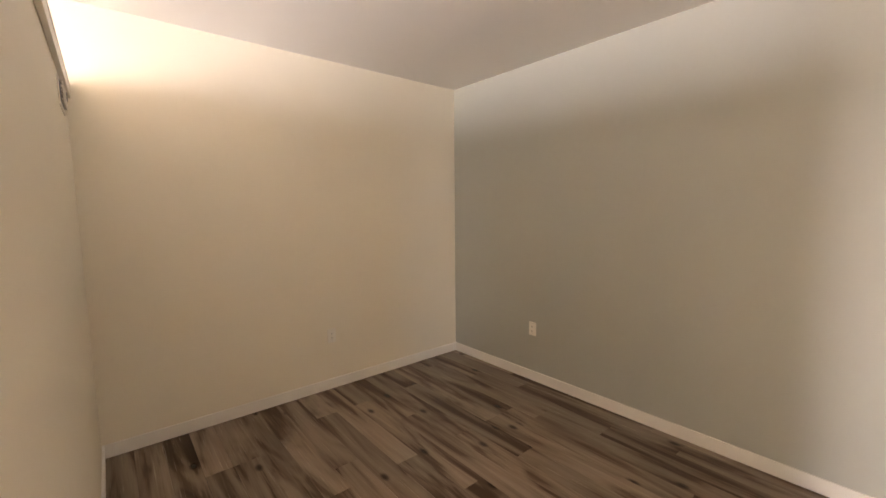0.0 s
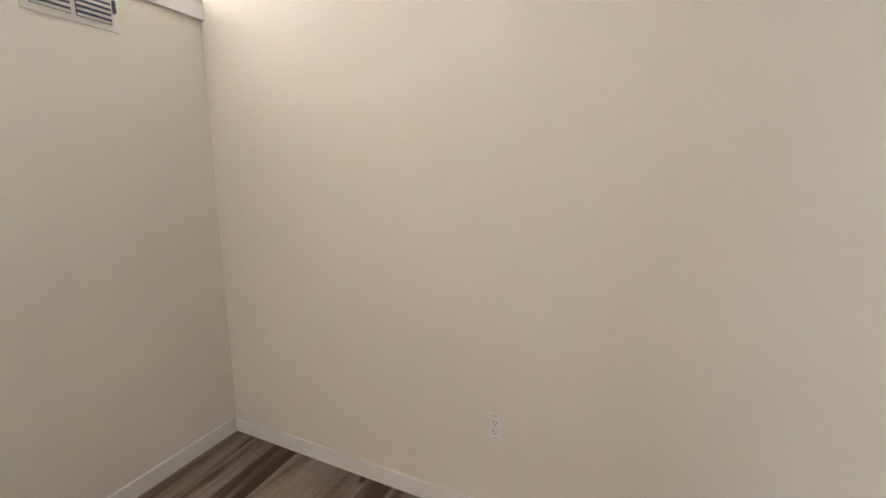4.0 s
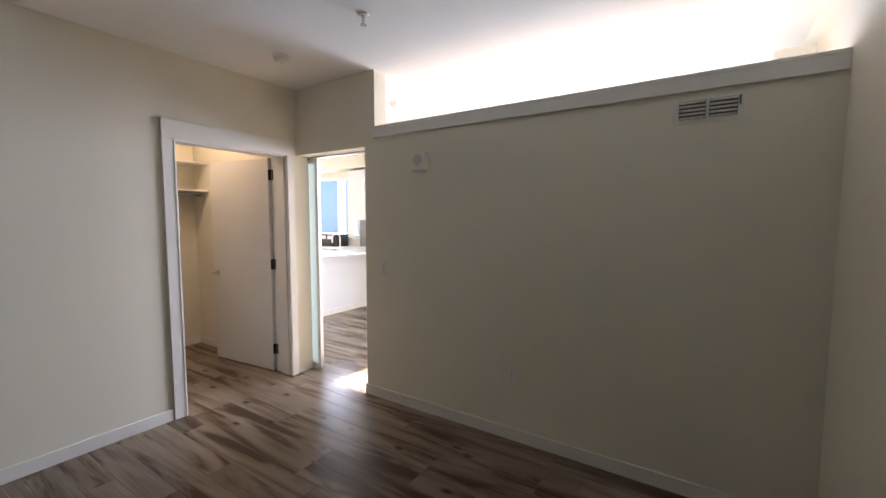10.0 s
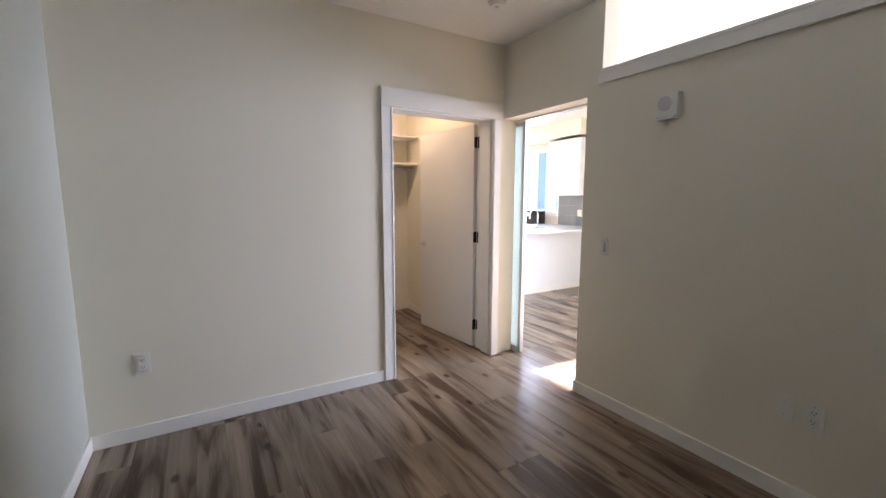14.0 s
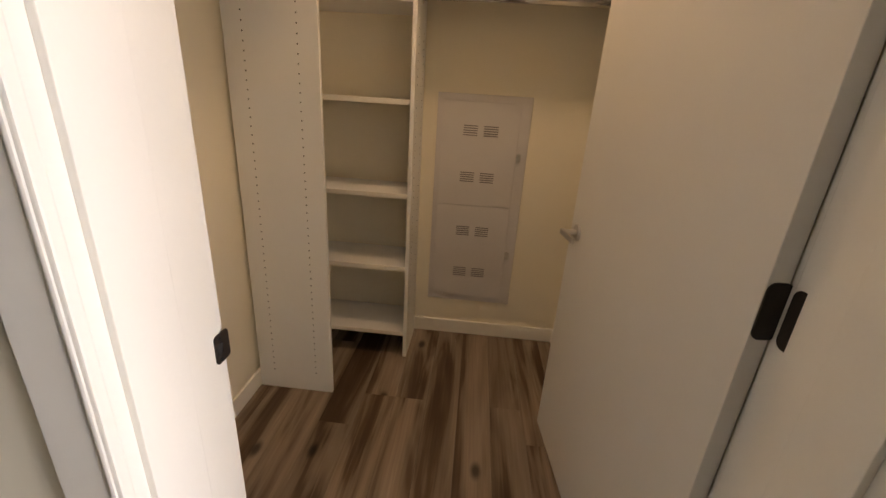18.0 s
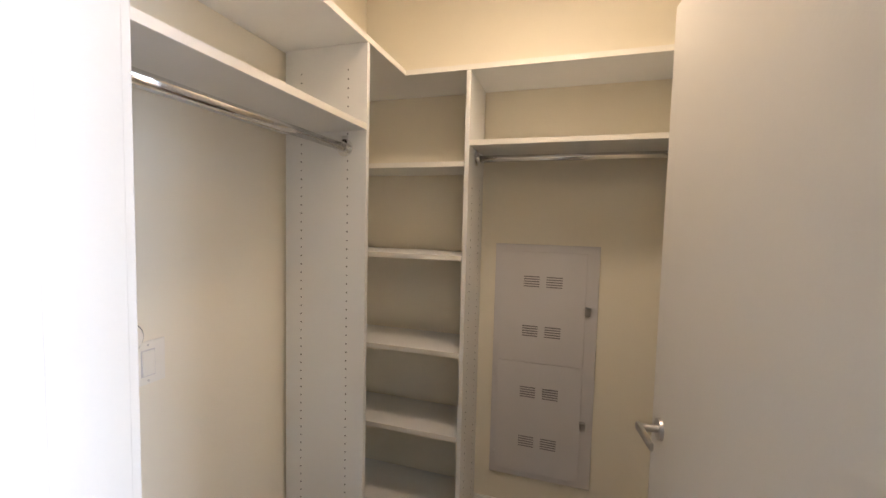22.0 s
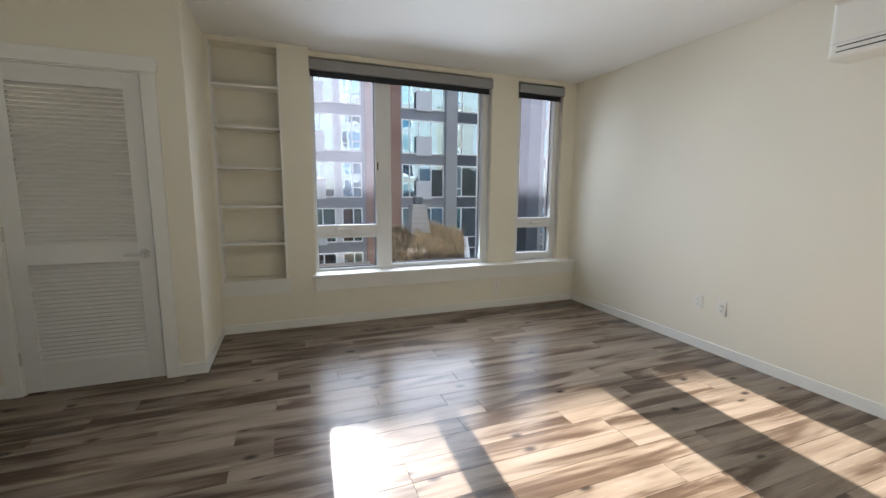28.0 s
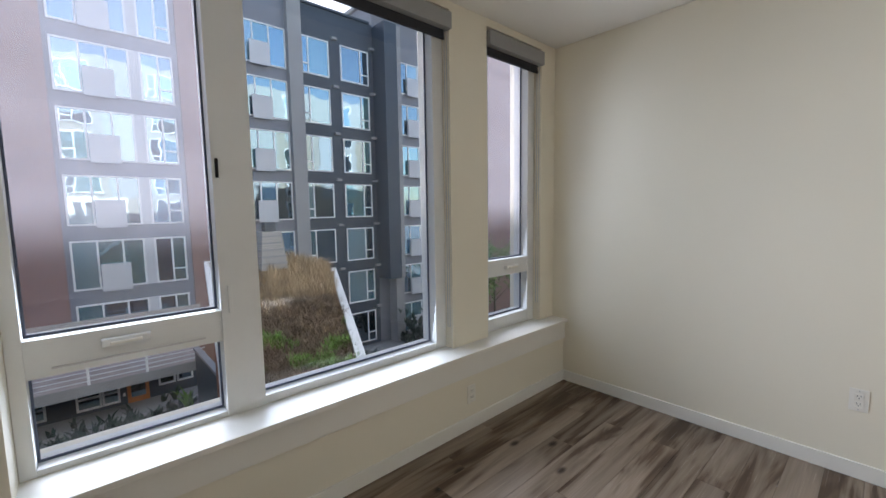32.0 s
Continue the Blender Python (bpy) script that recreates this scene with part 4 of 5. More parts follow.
for k in range(5):
    for j in range(3):
        y0 = 1.765 + k * 0.135
        part("tile", box_bm(XL - 0.006, y0 + 0.001, 0.933 + j * 0.172, XL - 0.0005, y0 + 0.134, 0.933 + (j + 1) * 0.172 - 0.001, 0.0008), M["splash"], bs)
kw = thing("window_3", "white vinyl kitchen window above the worktop", "window", (XL, 3.1, 1.1), kind="structure")
for q in ((2.45, 2.50, 1.10, 2.30), (3.70, 3.75, 1.10, 2.30), (2.62, 2.80, 1.15, 2.25)):
    part("frame", box_bm(XL + 0.02, q[0], q[2], XL + 0.10, q[1], q[3], 0.002), M["vinyl"], kw)
for z in (1.10, 2.25):
    part("rail", box_bm(XL + 0.02, 2.50, z, XL + 0.10, 3.70, z + 0.05, 0.002), M["vinyl"], kw)
for y0, y1 in ((2.50, 2.62), (2.80, 3.70)):
    p = part("pane", box_bm(XL + 0.055, y0, 1.15, XL + 0.061, y1, 2.25), M["glass"], kw)
    p.visible_shadow = False
part("sill", box_bm(XL - 0.03, 2.43, 1.075, XL + 0.02, 3.77, 1.0995, 0.002), M["trim"], kw)

# ---- outside: courtyard and the house opposite ----
XF, ZG = 24.5, -7.2
M["brickred"] = mat("red_brown_cladding", (0.26, 0.145, 0.11), 0.7, var=0.12, scale=1.5, bump=0.4, bump_scale=25)
M["greyclad"] = mat("mid_grey_cladding", (0.205, 0.210, 0.240), 0.6, var=0.08, scale=0.8)
M["darkclad"] = mat("charcoal_cladding", (0.052, 0.066, 0.086), 0.6, var=0.10, scale=0.8)
M["concrete"] = mat("pale_concrete", (0.30, 0.295, 0.295), 0.75, var=0.12, scale=1.2, bump=0.3, bump_scale=30)
M["extwhite"] = mat("white_exterior_paint", (0.78, 0.78, 0.77), 0.5, var=0.04, scale=2)
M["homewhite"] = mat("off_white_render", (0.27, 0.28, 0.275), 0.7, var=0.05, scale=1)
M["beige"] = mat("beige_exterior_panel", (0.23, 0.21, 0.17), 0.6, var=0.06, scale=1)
M["perf"] = mat("white_perforated_panel", (0.55, 0.55, 0.57), 0.5, var=0.05, scale=40)
M["siding"] = mat("pale_timber_siding", (0.46, 0.40, 0.35), 0.7, var=0.12, scale=3)
M["orange"] = mat("orange_painted_door", (0.55, 0.18, 0.05), 0.5, var=0.06, scale=3)
M["rust"] = mat("rust_orange_cladding", (0.34, 0.115, 0.05), 0.7, var=0.15, scale=2)
M["paving"] = mat("courtyard_paving", (0.17, 0.17, 0.175), 0.8, var=0.15, scale=1, bump=0.3, bump_scale=20)
M["earth"] = mat("brown_groundcover", (0.105, 0.078, 0.052), 0.9, var=0.45, scale=2.2, bump=0.9, bump_scale=18)
# near-black soil, used for the bed below the courtyard shrubs
M["darkearth"] = mat("near_black_soil", (0.022, 0.024, 0.018), 0.95, var=0.4, scale=2.2, bump=0.9, bump_scale=18)
M["drygrass"] = mat("dry_tan_grass", (0.44, 0.32, 0.19), 0.7, var=0.35, scale=3)
M["brush"] = mat("brown_brush", (0.155, 0.108, 0.068), 0.8, var=0.3, scale=3)
M["leaf"] = mat("green_leaves", (0.12, 0.24, 0.03), 0.6, var=0.3, scale=4)
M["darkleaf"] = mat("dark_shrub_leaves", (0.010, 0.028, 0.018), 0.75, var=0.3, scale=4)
M["bark"] = mat("tree_bark", (0.09, 0.07, 0.05), 0.9, var=0.2, scale=10)


def facade_glass():
    m = bpy.data.materials.new("facade_window_glass")
    m.use_nodes = True
    n, l = m.node_tree.nodes, m.node_tree.links
    b = n["Principled BSDF"]
    info = n.new("ShaderNodeObjectInfo")
    cr = n.new("ShaderNodeValToRGB")
    cr.color_ramp.interpolation = "CONSTANT"
    e = cr.color_ramp.elements
    e[0].position, e[0].color = 0.0, (0.010, 0.014, 0.018, 1)
    e[1].position, e[1].color = 0.35, (0.07, 0.17, 0.16, 1)
    for pos, c in ((0.58, (0.22, 0.30, 0.31, 1)), (0.72, (0.07, 0.18, 0.28, 1)), (0.90, (0.02, 0.025, 0.03, 1))):
        k = e.new(pos)
        k.color = c
    l.new(info.outputs["Random"], cr.inputs[0])
    l.new(cr.outputs[0], b.inputs["Base Color"])
    b.inputs["Roughness"].default_value = 0.05
    gl, mx = n.new("ShaderNodeBsdfGlossy"), n.new("ShaderNodeMixShader")
    gl.inputs["Roughness"].default_value, gl.inputs[0].default_value = 0.02, (0.62, 0.86, 1.0, 1)
    mx.inputs[0].default_value = 0.38
    l.new(b.outputs[0], mx.inputs[1])
    l.new(gl.outputs[0], mx.inputs[2])
    l.new(mx.outputs[0], n["Material Output"].inputs["Surface"])
    noise_t = n.new("ShaderNodeTexNoise")
    geo = n.new("ShaderNodeNewGeometry")
    noise_t.inputs["Scale"].default_value = 0.55
    l.new(geo.outputs["Position"], noise_t.inputs["Vector"])
    bp = n.new("ShaderNodeBump")
    bp.inputs["Strength"].default_value, bp.inputs["Distance"].default_value = 0.22, 0.06
    l.new(noise_t.outputs["Fac"], bp.inputs["Height"])
    l.new(bp.outputs[0], b.inputs["Normal"])
    l.new(bp.outputs[0], gl.inputs["Normal"])
    return m


M["fglass"] = facade_glass()
tagged(new("ground", mesh_of("ground", box_bm(XF - 900, -900, ZG - 1, XF + 900, 900, ZG), M["paving"])), "grey paved courtyard ground", "ground", "", "structure")
house = thing("apartment_building", "tall grey and red-brown apartment building across the courtyard", "building", (XF, -10, ZG))
ROOF = 12.69
BAYS = [("brickred", 16.0, 22.0), ("greyclad", 12.0, 16.0), ("brickred", 9.0, 12.0), ("greyclad", 4.5, 9.0), ("brickred", -0.35, 4.5), ("greyclad", -4.75, -0.35),
        ("brickred", -6.87, -4.75), ("greyclad", -9.75, -6.87), ("darkclad", -15.15, -10.5), ("greyclad", -19.6, -15.15), ("brickred", -22.2, -19.6), ("greyclad", -24.9, -22.2), ("brickred", -30.6, -24.9), ("greyclad", -36.0, -30.6)]
for key, y0, y1 in BAYS:
    out = 0.10 if key == "brickred" else 0.0
    part("wall", box_bm(XF - out, y0, ZG, XF + 4, y1, ROOF if y1 > -15 else 14.2), M[key], house)
part("pilaster", box_bm(XF - 0.35, -10.5, ZG, XF + 4, -9.75, ROOF), M["concrete"], house, "pale concrete pilaster")
part("projecting_bay", box_bm(XF - 1.3, -16.05, -2.9, XF - 0.001, -15.16, 12.6), M["darkclad"], house, "charcoal projecting bay")
part("projecting_bay", box_bm(XF - 1.15, -16.45, -2.9, XF - 0.001, -16.051, 12.6), M["concrete"], house)
part("column", box_bm(XF - 1.0, -16.45, ZG, XF - 0.2, -15.8, -2.901), M["concrete"], house, "pale concrete column")
part("eave", box_bm(XF - 1.9, -36, 14.2, XF + 5, -15.0, 14.45), M["concrete"], house, "overhanging roof eave")
part("coping", box_bm(XF - 0.12, -14.9, ROOF, XF + 4, 22, ROOF + 0.12), M["darkclad"], house)
win_cache, pane_cache = {}, {}


def facade_window(y1, ztop, w, h, cols, lows, parent=house, x=XF):
    """A window whose left edge is at y1, seen from the court; cols: column widths; lows: height of a small lower pane in each column or 0."""
    key = (w, h, tuple(cols), tuple(lows))
    f = 0.07
    if key not in win_cache:
        bm = bmesh.new()
        box_bm(-0.06, -w, -f, 0, 0, 0, bm=bm)
        box_bm(-0.06, -w, -h, 0, 0, -h + f, bm=bm)
        y = 0.0
        for k, c in enumerate((0, *cols)):
            y -= c
            a = min(max(y, -w + f / 2), -f / 2)
            box_bm(-0.06, a - f / 2, -h + f, 0, a + f / 2, -f, bm=bm)
        y = 0.0
        for c, lo in zip(cols, lows):
            if lo:
                box_bm(-0.06, y - c + f / 2, -h + lo, 0, y - f / 2, -h + lo + f, bm=bm)
            y -= c
        win_cache[key] = mesh_of("window", bm, M["extwhite"])
    ob = new("window", win_cache[key])
    ob.parent = parent
    ob.matrix_parent_inverse = parent.matrix_world.inverted()
    ob.location = (x - 0.02, y1, ztop)
    y = 0.0
    for c in cols:
        k2 = (c, h)
        if k2 not in pane_cache:
            pane_cache[k2] = mesh_of("pane", box_bm(-0.02, -c + 0.02, -h + 0.03, 0.015, -0.02, -0.03), M["fglass"])
        p = new("pane", pane_cache[k2])
        p.parent = ob
        p.location = (0, y, 0)
        y -= c
    return ob


def balconet(y1, ztop):
    part("balcony_panel", box_bm(XF - 0.28, y1 - 1.0, ztop - 1.15, XF - 0.22, y1, ztop, 0.01), M["perf"], house, "white perforated balcony panel")


PITCH = 2.66
for k in range(-2, 5):
    zt = 0.36 + PITCH * k
    for y in (15.7, 8.6, -0.52, -31.0):
        facade_window(y, zt, 2.45, 2.05, (0.85, 0.85, 0.75), (0, 0, 0))
        facade_window(y - 2.8, zt, 1.2, 2.05, (0.66, 0.54), (0, 0.55))
        part("window_pier", box_bm(XF - 0.05, y - 2.8, zt - 2.05, XF - 0.001, y - 2.45, zt), M["perf"], house, "pale window pier")
        balconet(y - 0.9, zt - 1.0)
    for y in (-6.95,):
        facade_window(y, zt, 2.76, 2.05, (0.5, 0.6, 0.8, 0.86), (0, 0, 0, 0))
        balconet(y - 0.87, zt - 1.0)
    facade_window(-10.56, zt, 1.62, 2.0, (0.38, 1.24), (0.5, 0))
    facade_window(-12.9, zt, 1.88, 2.0, (1.3, 0.58), (0, 0.55))
    facade_window(-22.3, zt, 2.45, 2.05, (0.85, 0.85, 0.75), (0, 0, 0))
    balconet(-23.2, zt - 1.0)
    facade_window(-17.0, zt, 2.2, 2.0, (0.7, 0.9, 0.6), (0, 0, 0))
    balconet(-17.6, zt - 0.95)
    for y in (-12.45, -14.95):
        part("wall_lamp", box_bm(XF - 0.22, y - 0.22, zt + 0.16, XF - 0.001, y + 0.10, zt + 0.30, 0.01), M["concrete"], house, "small grey facade fitting")

# added backdrop building that supplies the blue in the kitchen window view
nb = thing("backdrop_building", "plain pale blue-grey backdrop building added beyond the kitchen window", "building", (14, 17, ZG))
M["bluewall"] = mat("backdrop_blue", (0.20, 0.32, 0.47), 0.6, var=0.08, scale=0.6)
part("wall", box_bm(6.5, 16, ZG, 24.3, 18, 9), M["bluewall"], nb)
for k in range(5):
    part("pier", box_bm(8.2 + 3.4 * k, 15.85, ZG, 8.75 + 3.4 * k, 15.999, 9), M["extwhite"], nb, "white painted pier")

# small warm lantern under the overhang outside the kitchen window
lant = thing("hanging_lantern", "small warm glowing lantern hanging outside the kitchen window", "lantern", (4.3, 3.7, 2.86))
warm = bpy.data.materials.new("warm_lantern_glass")
warm.use_nodes = True
wb = warm.node_tree.nodes["Principled BSDF"]
wb.inputs["Base Color"].default_value = (0.8, 0.6, 0.4, 1)
wb.inputs["Emission Color"].default_value = (1.0, 0.55, 0.25, 1)
wb.inputs["Emission Strength"].default_value = 0.12
part("cord", cyl_bm((4.3, 3.7, 2.86), (4.3, 3.7, 2.02), 0.006, 8), M["bronze"], lant)
part("cap", cyl_bm((4.3, 3.7, 1.995), (4.3, 3.7, 2.03), 0.06, 20, 0.02), M["bronze"], lant)
bm = bmesh.new()
bmesh.ops.create_uvsphere(bm, u_segments=20, v_segments=12, radius=1, matrix=Matrix.LocRotScale((4.3, 3.7, 1.86), None, (0.075, 0.075, 0.145)))
part("glass", bm, warm, lant, "glowing oval glass", smooth=True)

# lower terrace with railing and ground floor rooms
ter = thing("terrace", "raised terrace with metal railing and pale siding", "terrace", (20, 1, ZG))
ZT, ZE = -4.42, -6.2      # terrace floor, entrance path
part("slab", box_bm(20.5, -4.3, ZT - 0.36, XF - 0.12, 12, ZT), M["concrete"], ter, "pale slab edge")
M["deck"] = mat("pale_deck_boards", (0.42, 0.36, 0.34), 0.7, var=0.2, scale=2)
for k in range(24):
    part("deck_board", box_bm(20.56 + k * 0.16, -4.25, ZT + 0.001, 20.56 + k * 0.16 + 0.148, 11.9, ZT + 0.022), M["deck"], ter)
for k in range(10):
    part("siding_board", box_bm(XF - 0.18, -4.9, ZT + 0.03 + k * 0.15, XF - 0.121, 4.4, ZT + 0.17 + k * 0.15, 0.01), M["siding"], ter)
for k in range(10):
    part("post", box_bm(20.51, -4.02 + k * 1.64, ZT, 20.57, -3.94 + k * 1.64, ZT + 1.06), M["extwhite"], ter)
for k in range(6):
    part("rail", cyl_bm((20.54, -4.25, ZT + 0.14 + k * 0.165), (20.54, 11.9, ZT + 0.14 + k * 0.165), 0.014, 8), M["extwhite"], ter)
part("planter", box_bm(23.3, -4.2, ZT + 0.023, 23.9, 6.0, ZT + 0.7, 0.02), M["extwhite"], ter, "long white planter wall")
part("back_wall", box_bm(22.6, -4.6, ZG, 22.9, 12, ZT - 0.361), M["darkclad"], ter)
part("path", box_bm(21.2, -5.0, ZG, 22.6, 12, ZE), M["concrete"], ter, "pale paved entrance path")
part("door", box_bm(22.53, -2.52, ZE + 0.01, 22.599, -1.80, ZE + 1.4, 0.01), M["orange"], ter, "orange entrance door")
part("door_glass", box_bm(22.51, -2.40, ZE + 0.24, 22.529, -1.92, ZE + 1.3), M["fglass"], ter)
for y in (-1.02, -0.26, 1.3, 2.9, 4.6):
    facade_window(y, -5.14, 0.55 if y < -1 else 0.75, 0.9, (0.55,) if y < -1 else (0.75,), (0.42,), ter, 22.59)
for y in (-2.85, -3.5):
    facade_window(y, -5.14, 0.6, 0.62, (0.6,), (0,), ter, 22.59)
part("wall_lamp", box_bm(22.56, -1.74, ZE + 0.34, 22.599, -1.66, ZE + 0.48, 0.005), M["extwhite"], ter)
wall = thing("garden_wall", "garden wall darkened for shade, with a pale flat coping beside the shrubs", "wall", (17, -3.94, ZG))
# charcoal body: the shade on this wall face is put into its colour
part("body", box_bm(13.5, -4.00, ZG, 20.49, -3.88, -3.95), M["darkclad"], wall)
part("coping", box_bm(13.45, -4.05, -3.95, 20.49, -3.83, -3.84, 0.01), M["concrete"], wall, "pale concrete coping")

# planted sloping roof
NL, NR, FL, FR = Vector((6.05, -1.81, -1.99)), Vector((6.65, -3.60, -1.54)), Vector((13.33, -3.09, 0.10)), Vector((13.48, -6.40, -0.43))


def roof_at(u, v):
    """u: 0 near to 1 far; v: 0 left to 1 right."""
    p = (NL * (1 - v) + NR * v) * (1 - u) + (FL * (1 - v) + FR * v) * u
    p.z += 0.22 * math.sin(math.pi * v) * u + 0.12 * noise.noise(Vector((p.x * 0.9, p.y * 0.9, 0))) + 0.05 * noise.noise(p * 3)
    return p


groof = thing("green_roof", "sloping planted roof with dry grass and a pale edge", "roof", (12, -5, ZG))
NU, NV = 60, 36
verts = [roof_at(i / NU, j / NV) for i in range(NU + 1) for j in range(NV + 1)]
faces = [(i * (NV + 1) + j, i * (NV + 1) + j + 1, (i + 1) * (NV + 1) + j + 1, (i + 1) * (NV + 1) + j) for i in range(NU) for j in range(NV)]
me = bpy.data.meshes.new("soil")
me.from_pydata([tuple(v) for v in verts], [], [f[::-1] for f in faces])
me.materials.append(M["earth"])
soil = new("soil", me)
soil.parent = groof
soil.matrix_parent_inverse = groof.matrix_world.inverted()


def beam_between(a, b, w, h, name, material, parent):
    a, b = Vector(a), Vector(b)
    d = (b - a).normalized()
    side = d.cross(Vector((0, 0, 1))).normalized() * w
    up = Vector((0, 0, h))
    bm = bmesh.new()
    vs = [bm.verts.new(p + s + z) for p in (a, b) for s in (-side, side) for z in (-up * 0.4, up)]
    for f in ((0, 1, 3, 2), (4, 6, 7, 5), (0, 4, 5, 1), (2, 3, 7, 6), (1, 5, 7, 3), (0, 2, 6, 4)):
        bm.faces.new([vs[i] for i in f])
    bmesh.ops.recalc_face_normals(bm, faces=bm.faces)
    return part(name, bm, material, parent)


beam_between(NR, FR, 0.085, 0.16, "edge_coping", M["extwhite"], groof)
beam_between(NL, FL, 0.085, 0.16, "edge_coping", M["extwhite"], groof)
for a, b2 in ((NL, FL), (NR, FR), (NL, NR), (FL, FR)):
    bm = bmesh.new()
    vs = [bm.verts.new(p) for p in (a, b2, (b2.x, b2.y, ZG), (a.x, a.y, ZG))]
    bm.faces.new(vs)
    bmesh.ops.solidify(bm, geom=bm.faces[:], thickness=0.12)
    bmesh.ops.recalc_face_normals(bm, faces=bm.faces)
    part("side_wall", bm, M["rust"], groof, "rust orange clad side wall")


def tufts(name, n, material, label, place, height, width, spread, blades, seed):
    """Blades of grass or small leaves in one mesh; place: a function of a random generator giving a foot."""
    r = random.Random(seed)
    vs, fs = [], []
    for _ in range(n):
        foot = place(r)
        if foot is None:
            continue
        for _ in range(blades):
            a = r.uniform(0, 2 * math.pi)
            h = height * r.uniform(0.5, 1.2)
            lean = Vector((math.cos(a), math.sin(a), 0)) * h * spread * r.uniform(0.3, 1)
            b = foot + Vector((r.uniform(-0.06, 0.06), r.uniform(-0.06, 0.06), -0.02))
            s = Vector((-math.sin(a), math.cos(a), 0)) * width
            i = len(vs)
            mid = b + lean * 0.35 + Vector((0, 0, h * 0.6))
            tip = b + lean + Vector((0, 0, h))
            vs += [b - s, b + s, mid + s * 0.8, mid - s * 0.8, tip]
            fs += [(i, i + 1, i + 2, i + 3), (i + 3, i + 2, i + 4)]
    me = bpy.data.meshes.new(name)
    me.from_pydata([tuple(v) for v in vs], [], fs)
    me.materials.append(material)
    return tagged(new(name, me), label, "grass" if "grass" in name else "plants", "", "stuff")


def on_roof(u0, u1, v0, v1, power=1.0):
    def place(r):
        u = u0 + (u1 - u0) * r.random() ** power
        return roof_at(u, v0 + (v1 - v0) * r.random())
    return place


def patchy(u0, u1, v0, v1, level, f):
    def place(r):
        p = roof_at(r.uniform(u0, u1), r.uniform(v0, v1))
        return p if noise.noise(Vector((p.x * f, p.y * f, 7.7))) > level else None
    return place


tufts("dry_grass", 650, M["drygrass"], "tall dry tan grass along the roof crest", on_roof(0.66, 1.0, 0.40, 0.95, 0.7), 0.42, 0.006, 0.6, 8, 3)
tufts("dry_grass", 260, M["drygrass"], "short dry grass beside the roof ventilator", on_roof(0.6, 1.0, 0.02, 0.45), 0.26, 0.006, 0.7, 7, 8)
tufts("brown_brush", 4200, M["brush"], "low brown brush covering the planted roof", on_roof(0.0, 0.97, 0.02, 0.98), 0.19, 0.006, 1.2, 9, 4)
tufts("dry_grass_patches", 480, M["drygrass"], "scattered dry grass on the planted roof", patchy(0.15, 0.8, 0.02, 0.97, 0.05, 0.9), 0.17, 0.005, 1.0, 7, 5)
tufts("green_patches", 2600, M["leaf"], "small green weeds on the planted roof", patchy(0.0, 0.5, 0.05, 0.97, 0.12, 1.7), 0.20, 0.016, 0.9, 7, 6)
VX, VY, VZ = 12.6, -4.30, 0.02
hood = thing("roof_ventilator", "dark grey louvred roof ventilator with a cap", "ventilator", (VX, VY, VZ))
bm = cyl_bm((VX, VY, VZ), (VX, VY, VZ + 0.92), 0.44, 4, 0.32)
bmesh.ops.rotate(bm, verts=bm.verts, cent=(VX, VY, 0), matrix=Matrix.Rotation(radians(45), 3, "Z"))
part("body", bm, M["concrete"], hood)
for k in range(5):
    z = VZ + 0.14 + k * 0.165
    r = 0.302 - k * 0.0165
    part("louvre", box_bm(VX - r - 0.02, VY - r - 0.02, z, VX + r + 0.02, VY + r + 0.02, z + 0.03), M["greyclad"], hood)
part("cap", box_bm(VX - 0.13, VY - 0.13, VZ + 0.92, VX + 0.13, VY + 0.13, VZ + 1.15, 0.02), M["darkclad"], hood)


def shrubs(name, n, boxes, material, label, seed):
    def place(r):
        x0, y0, x1, y1, z = boxes[r.randrange(len(boxes))]
        return Vector((r.uniform(x0, x1), r.uniform(y0, y1), ZG + abs(r.gauss(0, z * 0.6))))
    tufts(name, n, material, label, place, 0.35, 0.06, 1.2, 5, seed)


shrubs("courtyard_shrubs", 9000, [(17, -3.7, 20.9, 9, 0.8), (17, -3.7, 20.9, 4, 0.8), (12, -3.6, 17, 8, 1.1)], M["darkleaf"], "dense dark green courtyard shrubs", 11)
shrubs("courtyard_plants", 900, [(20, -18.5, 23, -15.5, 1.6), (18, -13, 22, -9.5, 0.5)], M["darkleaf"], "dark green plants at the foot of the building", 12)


tufts("courtyard_palm", 3, M["leaf"], "small bright green courtyard plant by the garden wall", lambda q: Vector((19.4 + q.uniform(-0.15, 0.15), -3.35 + q.uniform(-0.15, 0.15), -5.75)), 0.75, 0.05, 1.0, 7, 14)
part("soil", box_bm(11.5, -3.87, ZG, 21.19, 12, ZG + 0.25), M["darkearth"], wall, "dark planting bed")


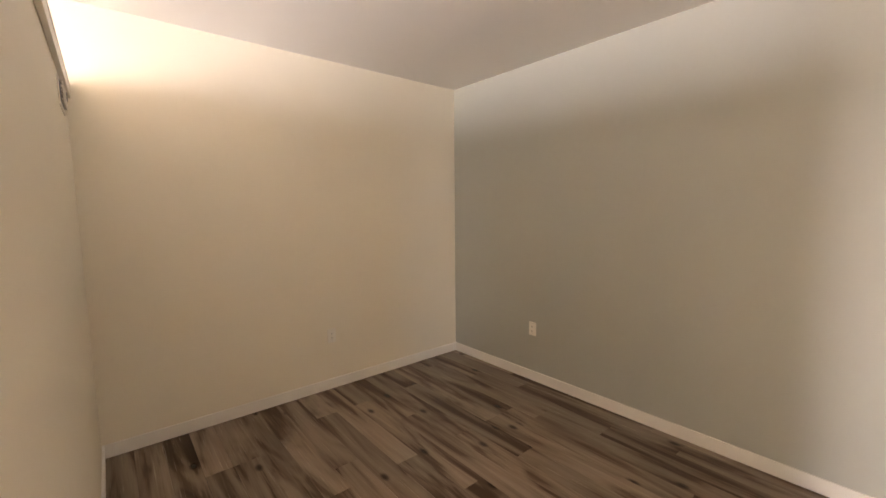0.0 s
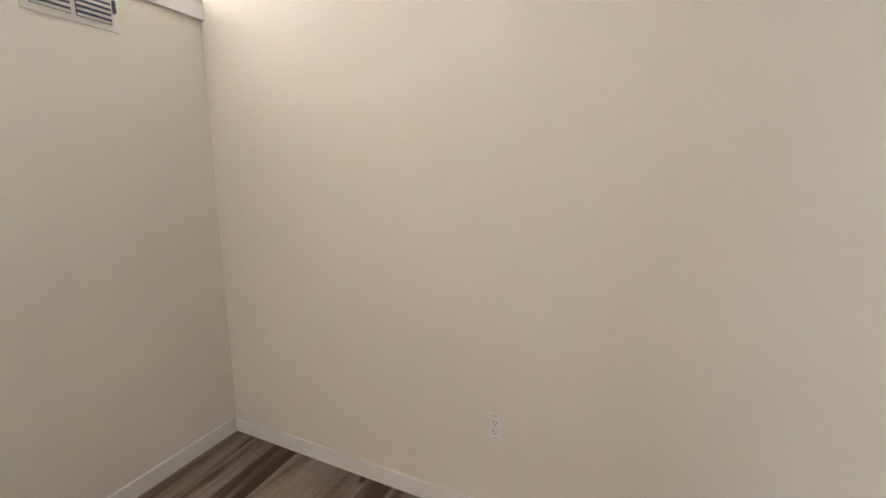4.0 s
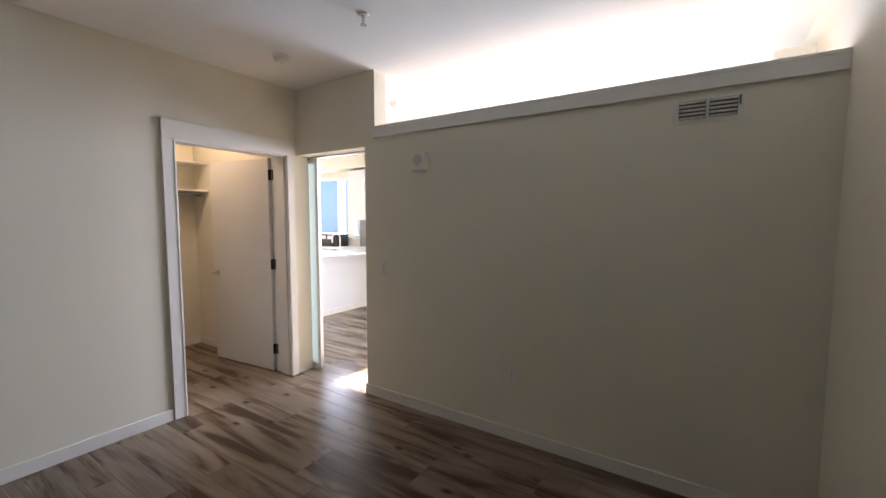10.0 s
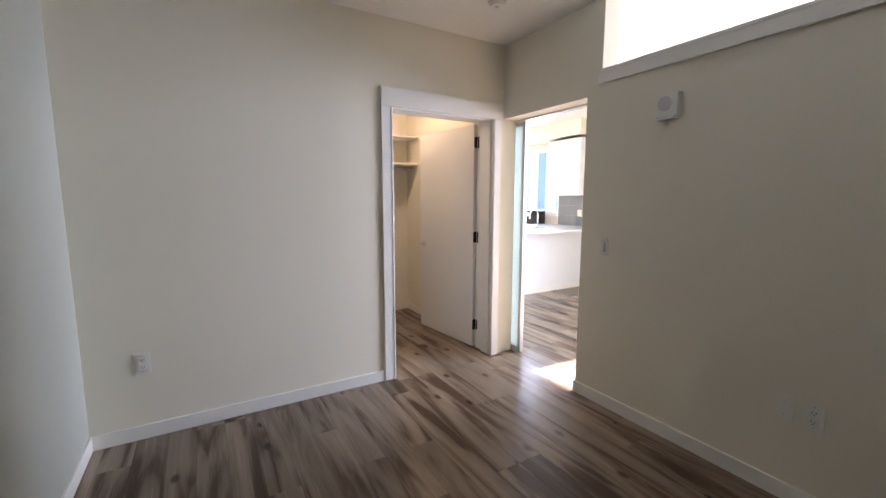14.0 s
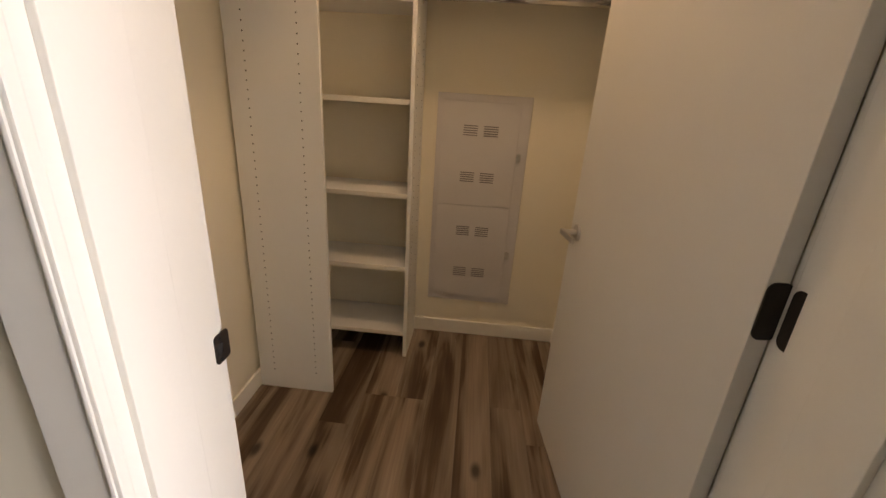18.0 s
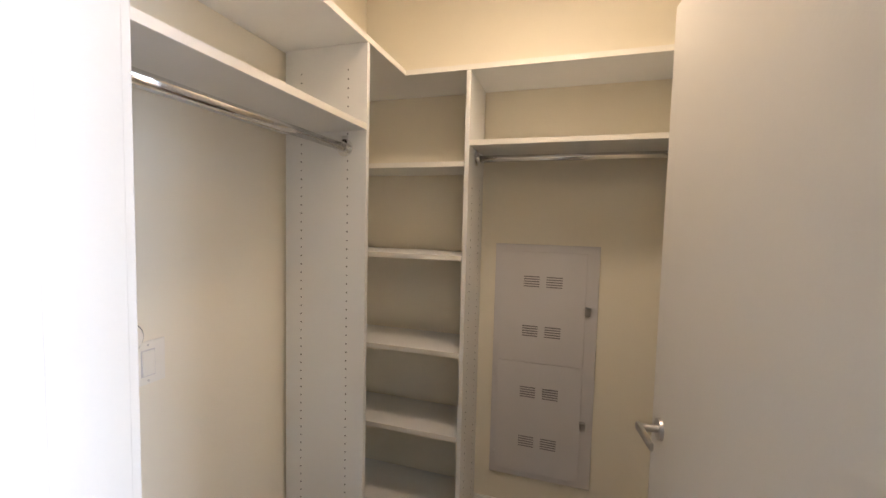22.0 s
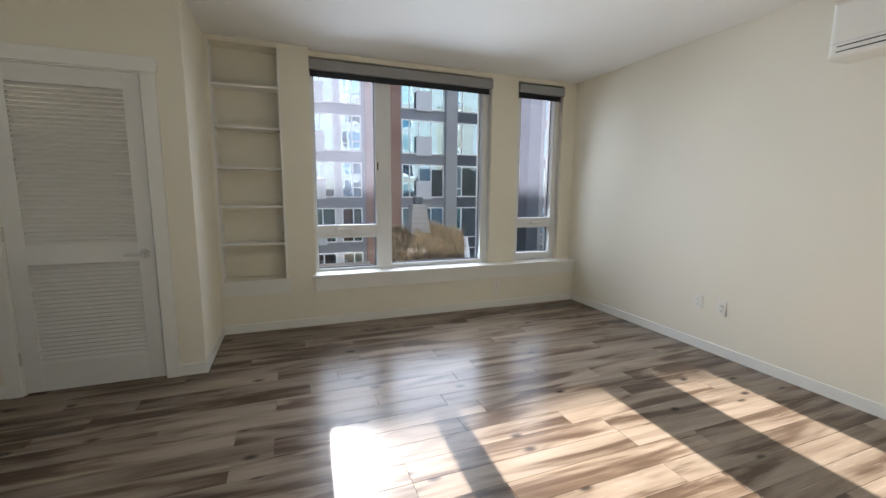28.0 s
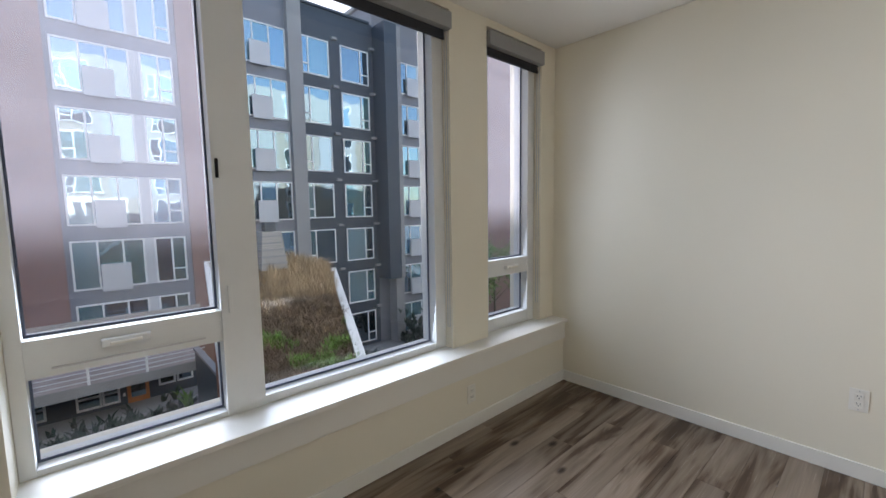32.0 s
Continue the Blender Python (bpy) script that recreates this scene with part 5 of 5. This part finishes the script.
def tree(x, y, h, seed):
    r = random.Random(seed)
    ob = thing("courtyard_tree", "slim courtyard tree with loose green leaves", "tree", (x, y, ZG), "courtyard trees")
    part("trunk", cyl_bm((x, y, ZG), (x + 0.1, y, ZG + h * 0.6), 0.09, 10, 0.05), M["bark"], ob)
    vs, fs = [], []
    for k in range(9):
        a, z = r.uniform(0, 6.28), ZG + h * r.uniform(0.35, 0.7)
        e = Vector((x + math.cos(a) * h * 0.22, y + math.sin(a) * h * 0.22, z + h * 0.25))
        part("limb", cyl_bm((x, y, z), e, 0.03, 6, 0.012), M["bark"], ob)
        for _ in range(130):
            c = e + Vector((r.gauss(0, 0.45), r.gauss(0, 0.45), r.gauss(0, 0.4)))
            d1 = Vector((r.uniform(-1, 1), r.uniform(-1, 1), r.uniform(-1, 1))).normalized()
            d2 = d1.orthogonal().normalized()
            i = len(vs)
            vs += [tuple(c - d1 * 0.10), tuple(c + d2 * 0.05), tuple(c + d1 * 0.10), tuple(c - d2 * 0.05)]
            fs.append((i, i + 1, i + 2, i + 3))
    me = bpy.data.meshes.new("crown")
    me.from_pydata(vs, [], fs)
    me.materials.append(M["leaf"])
    o = new("crown", me)
    o.parent = ob
    o.matrix_parent_inverse = ob.matrix_world.inverted()


tree(19.5, -19.0, 5.5, 1)
tree(20.5, -22.0, 6.0, 2)

# the building that this flat belongs to, seen only in the opposite windows
own = thing("home_building", "white and beige apartment building around the flat", "building", (2, 0, ZG))
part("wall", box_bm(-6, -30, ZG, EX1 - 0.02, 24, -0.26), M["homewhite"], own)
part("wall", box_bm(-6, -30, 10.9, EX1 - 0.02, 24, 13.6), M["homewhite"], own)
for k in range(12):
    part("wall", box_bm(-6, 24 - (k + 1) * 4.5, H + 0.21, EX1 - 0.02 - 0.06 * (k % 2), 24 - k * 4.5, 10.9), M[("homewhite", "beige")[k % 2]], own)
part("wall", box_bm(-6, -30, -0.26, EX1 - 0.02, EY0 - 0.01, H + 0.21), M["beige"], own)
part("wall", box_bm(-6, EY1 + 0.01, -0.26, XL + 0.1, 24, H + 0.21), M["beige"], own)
for k in range(-2, 5):
    for j in range(9):
        y = 20 - j * 5.6
        if k == 0 and -5 < y < 6:
            continue
        o = facade_window(0, 0, 2.05, 2.0, (1.42, 0.63), (0, 0.55), own, 0)
        o.matrix_parent_inverse = own.matrix_world.inverted()
        o.matrix_basis = pose(EX1 + 0.0, y, 2.4 + PITCH * k, 0, 0, 180)

# ---- floor planks ----
PW, PL = 0.1475, 1.22
plank_meshes = {}
rng = random.Random(7)


def plank(x0, x1, y0, y1):
    w, l = round(x1 - x0, 4), round(y1 - y0, 3)
    if l < 0.02 or w < 0.02:
        return
    if (w, l) not in plank_meshes:
        bm = box_bm(0.0005, 0.0005, -0.0038, w - 0.0005, l - 0.0005, 0.0)
        es = [e for e in bm.edges if e.verts[0].co.z > -0.001 and e.verts[1].co.z > -0.001]
        bmesh.ops.bevel(bm, geom=es, offset=0.0009, segments=1, affect="EDGES")
        plank_meshes[(w, l)] = mesh_of("plank", bm, M["plank"])
    ob = new("plank", plank_meshes[(w, l)])
    ob.parent = floor
    ob.location = (x0, y0, 0.0)


x = -1.181 - 12 * PW
while x < XW:
    x1 = min(x + PW, XW + 0.02)
    y0, y1 = YA - 0.01, KY
    if x1 < CX0 - 0.12:
        y1 = 0.05
    elif x1 < -0.02:
        y1 = CY1 + 0.05
    elif x > XL + 0.1:
        y1 = YN + 0.1
    elif x > XL:
        y1 = 1.7
    y = y0 - rng.choice((0.0, 0.2, 0.41, 0.61, 0.81, 1.02))
    while y < y1:
        plank(x, x1, max(y, y0), min(y + PL, y1))
        y += PL
    x += PW
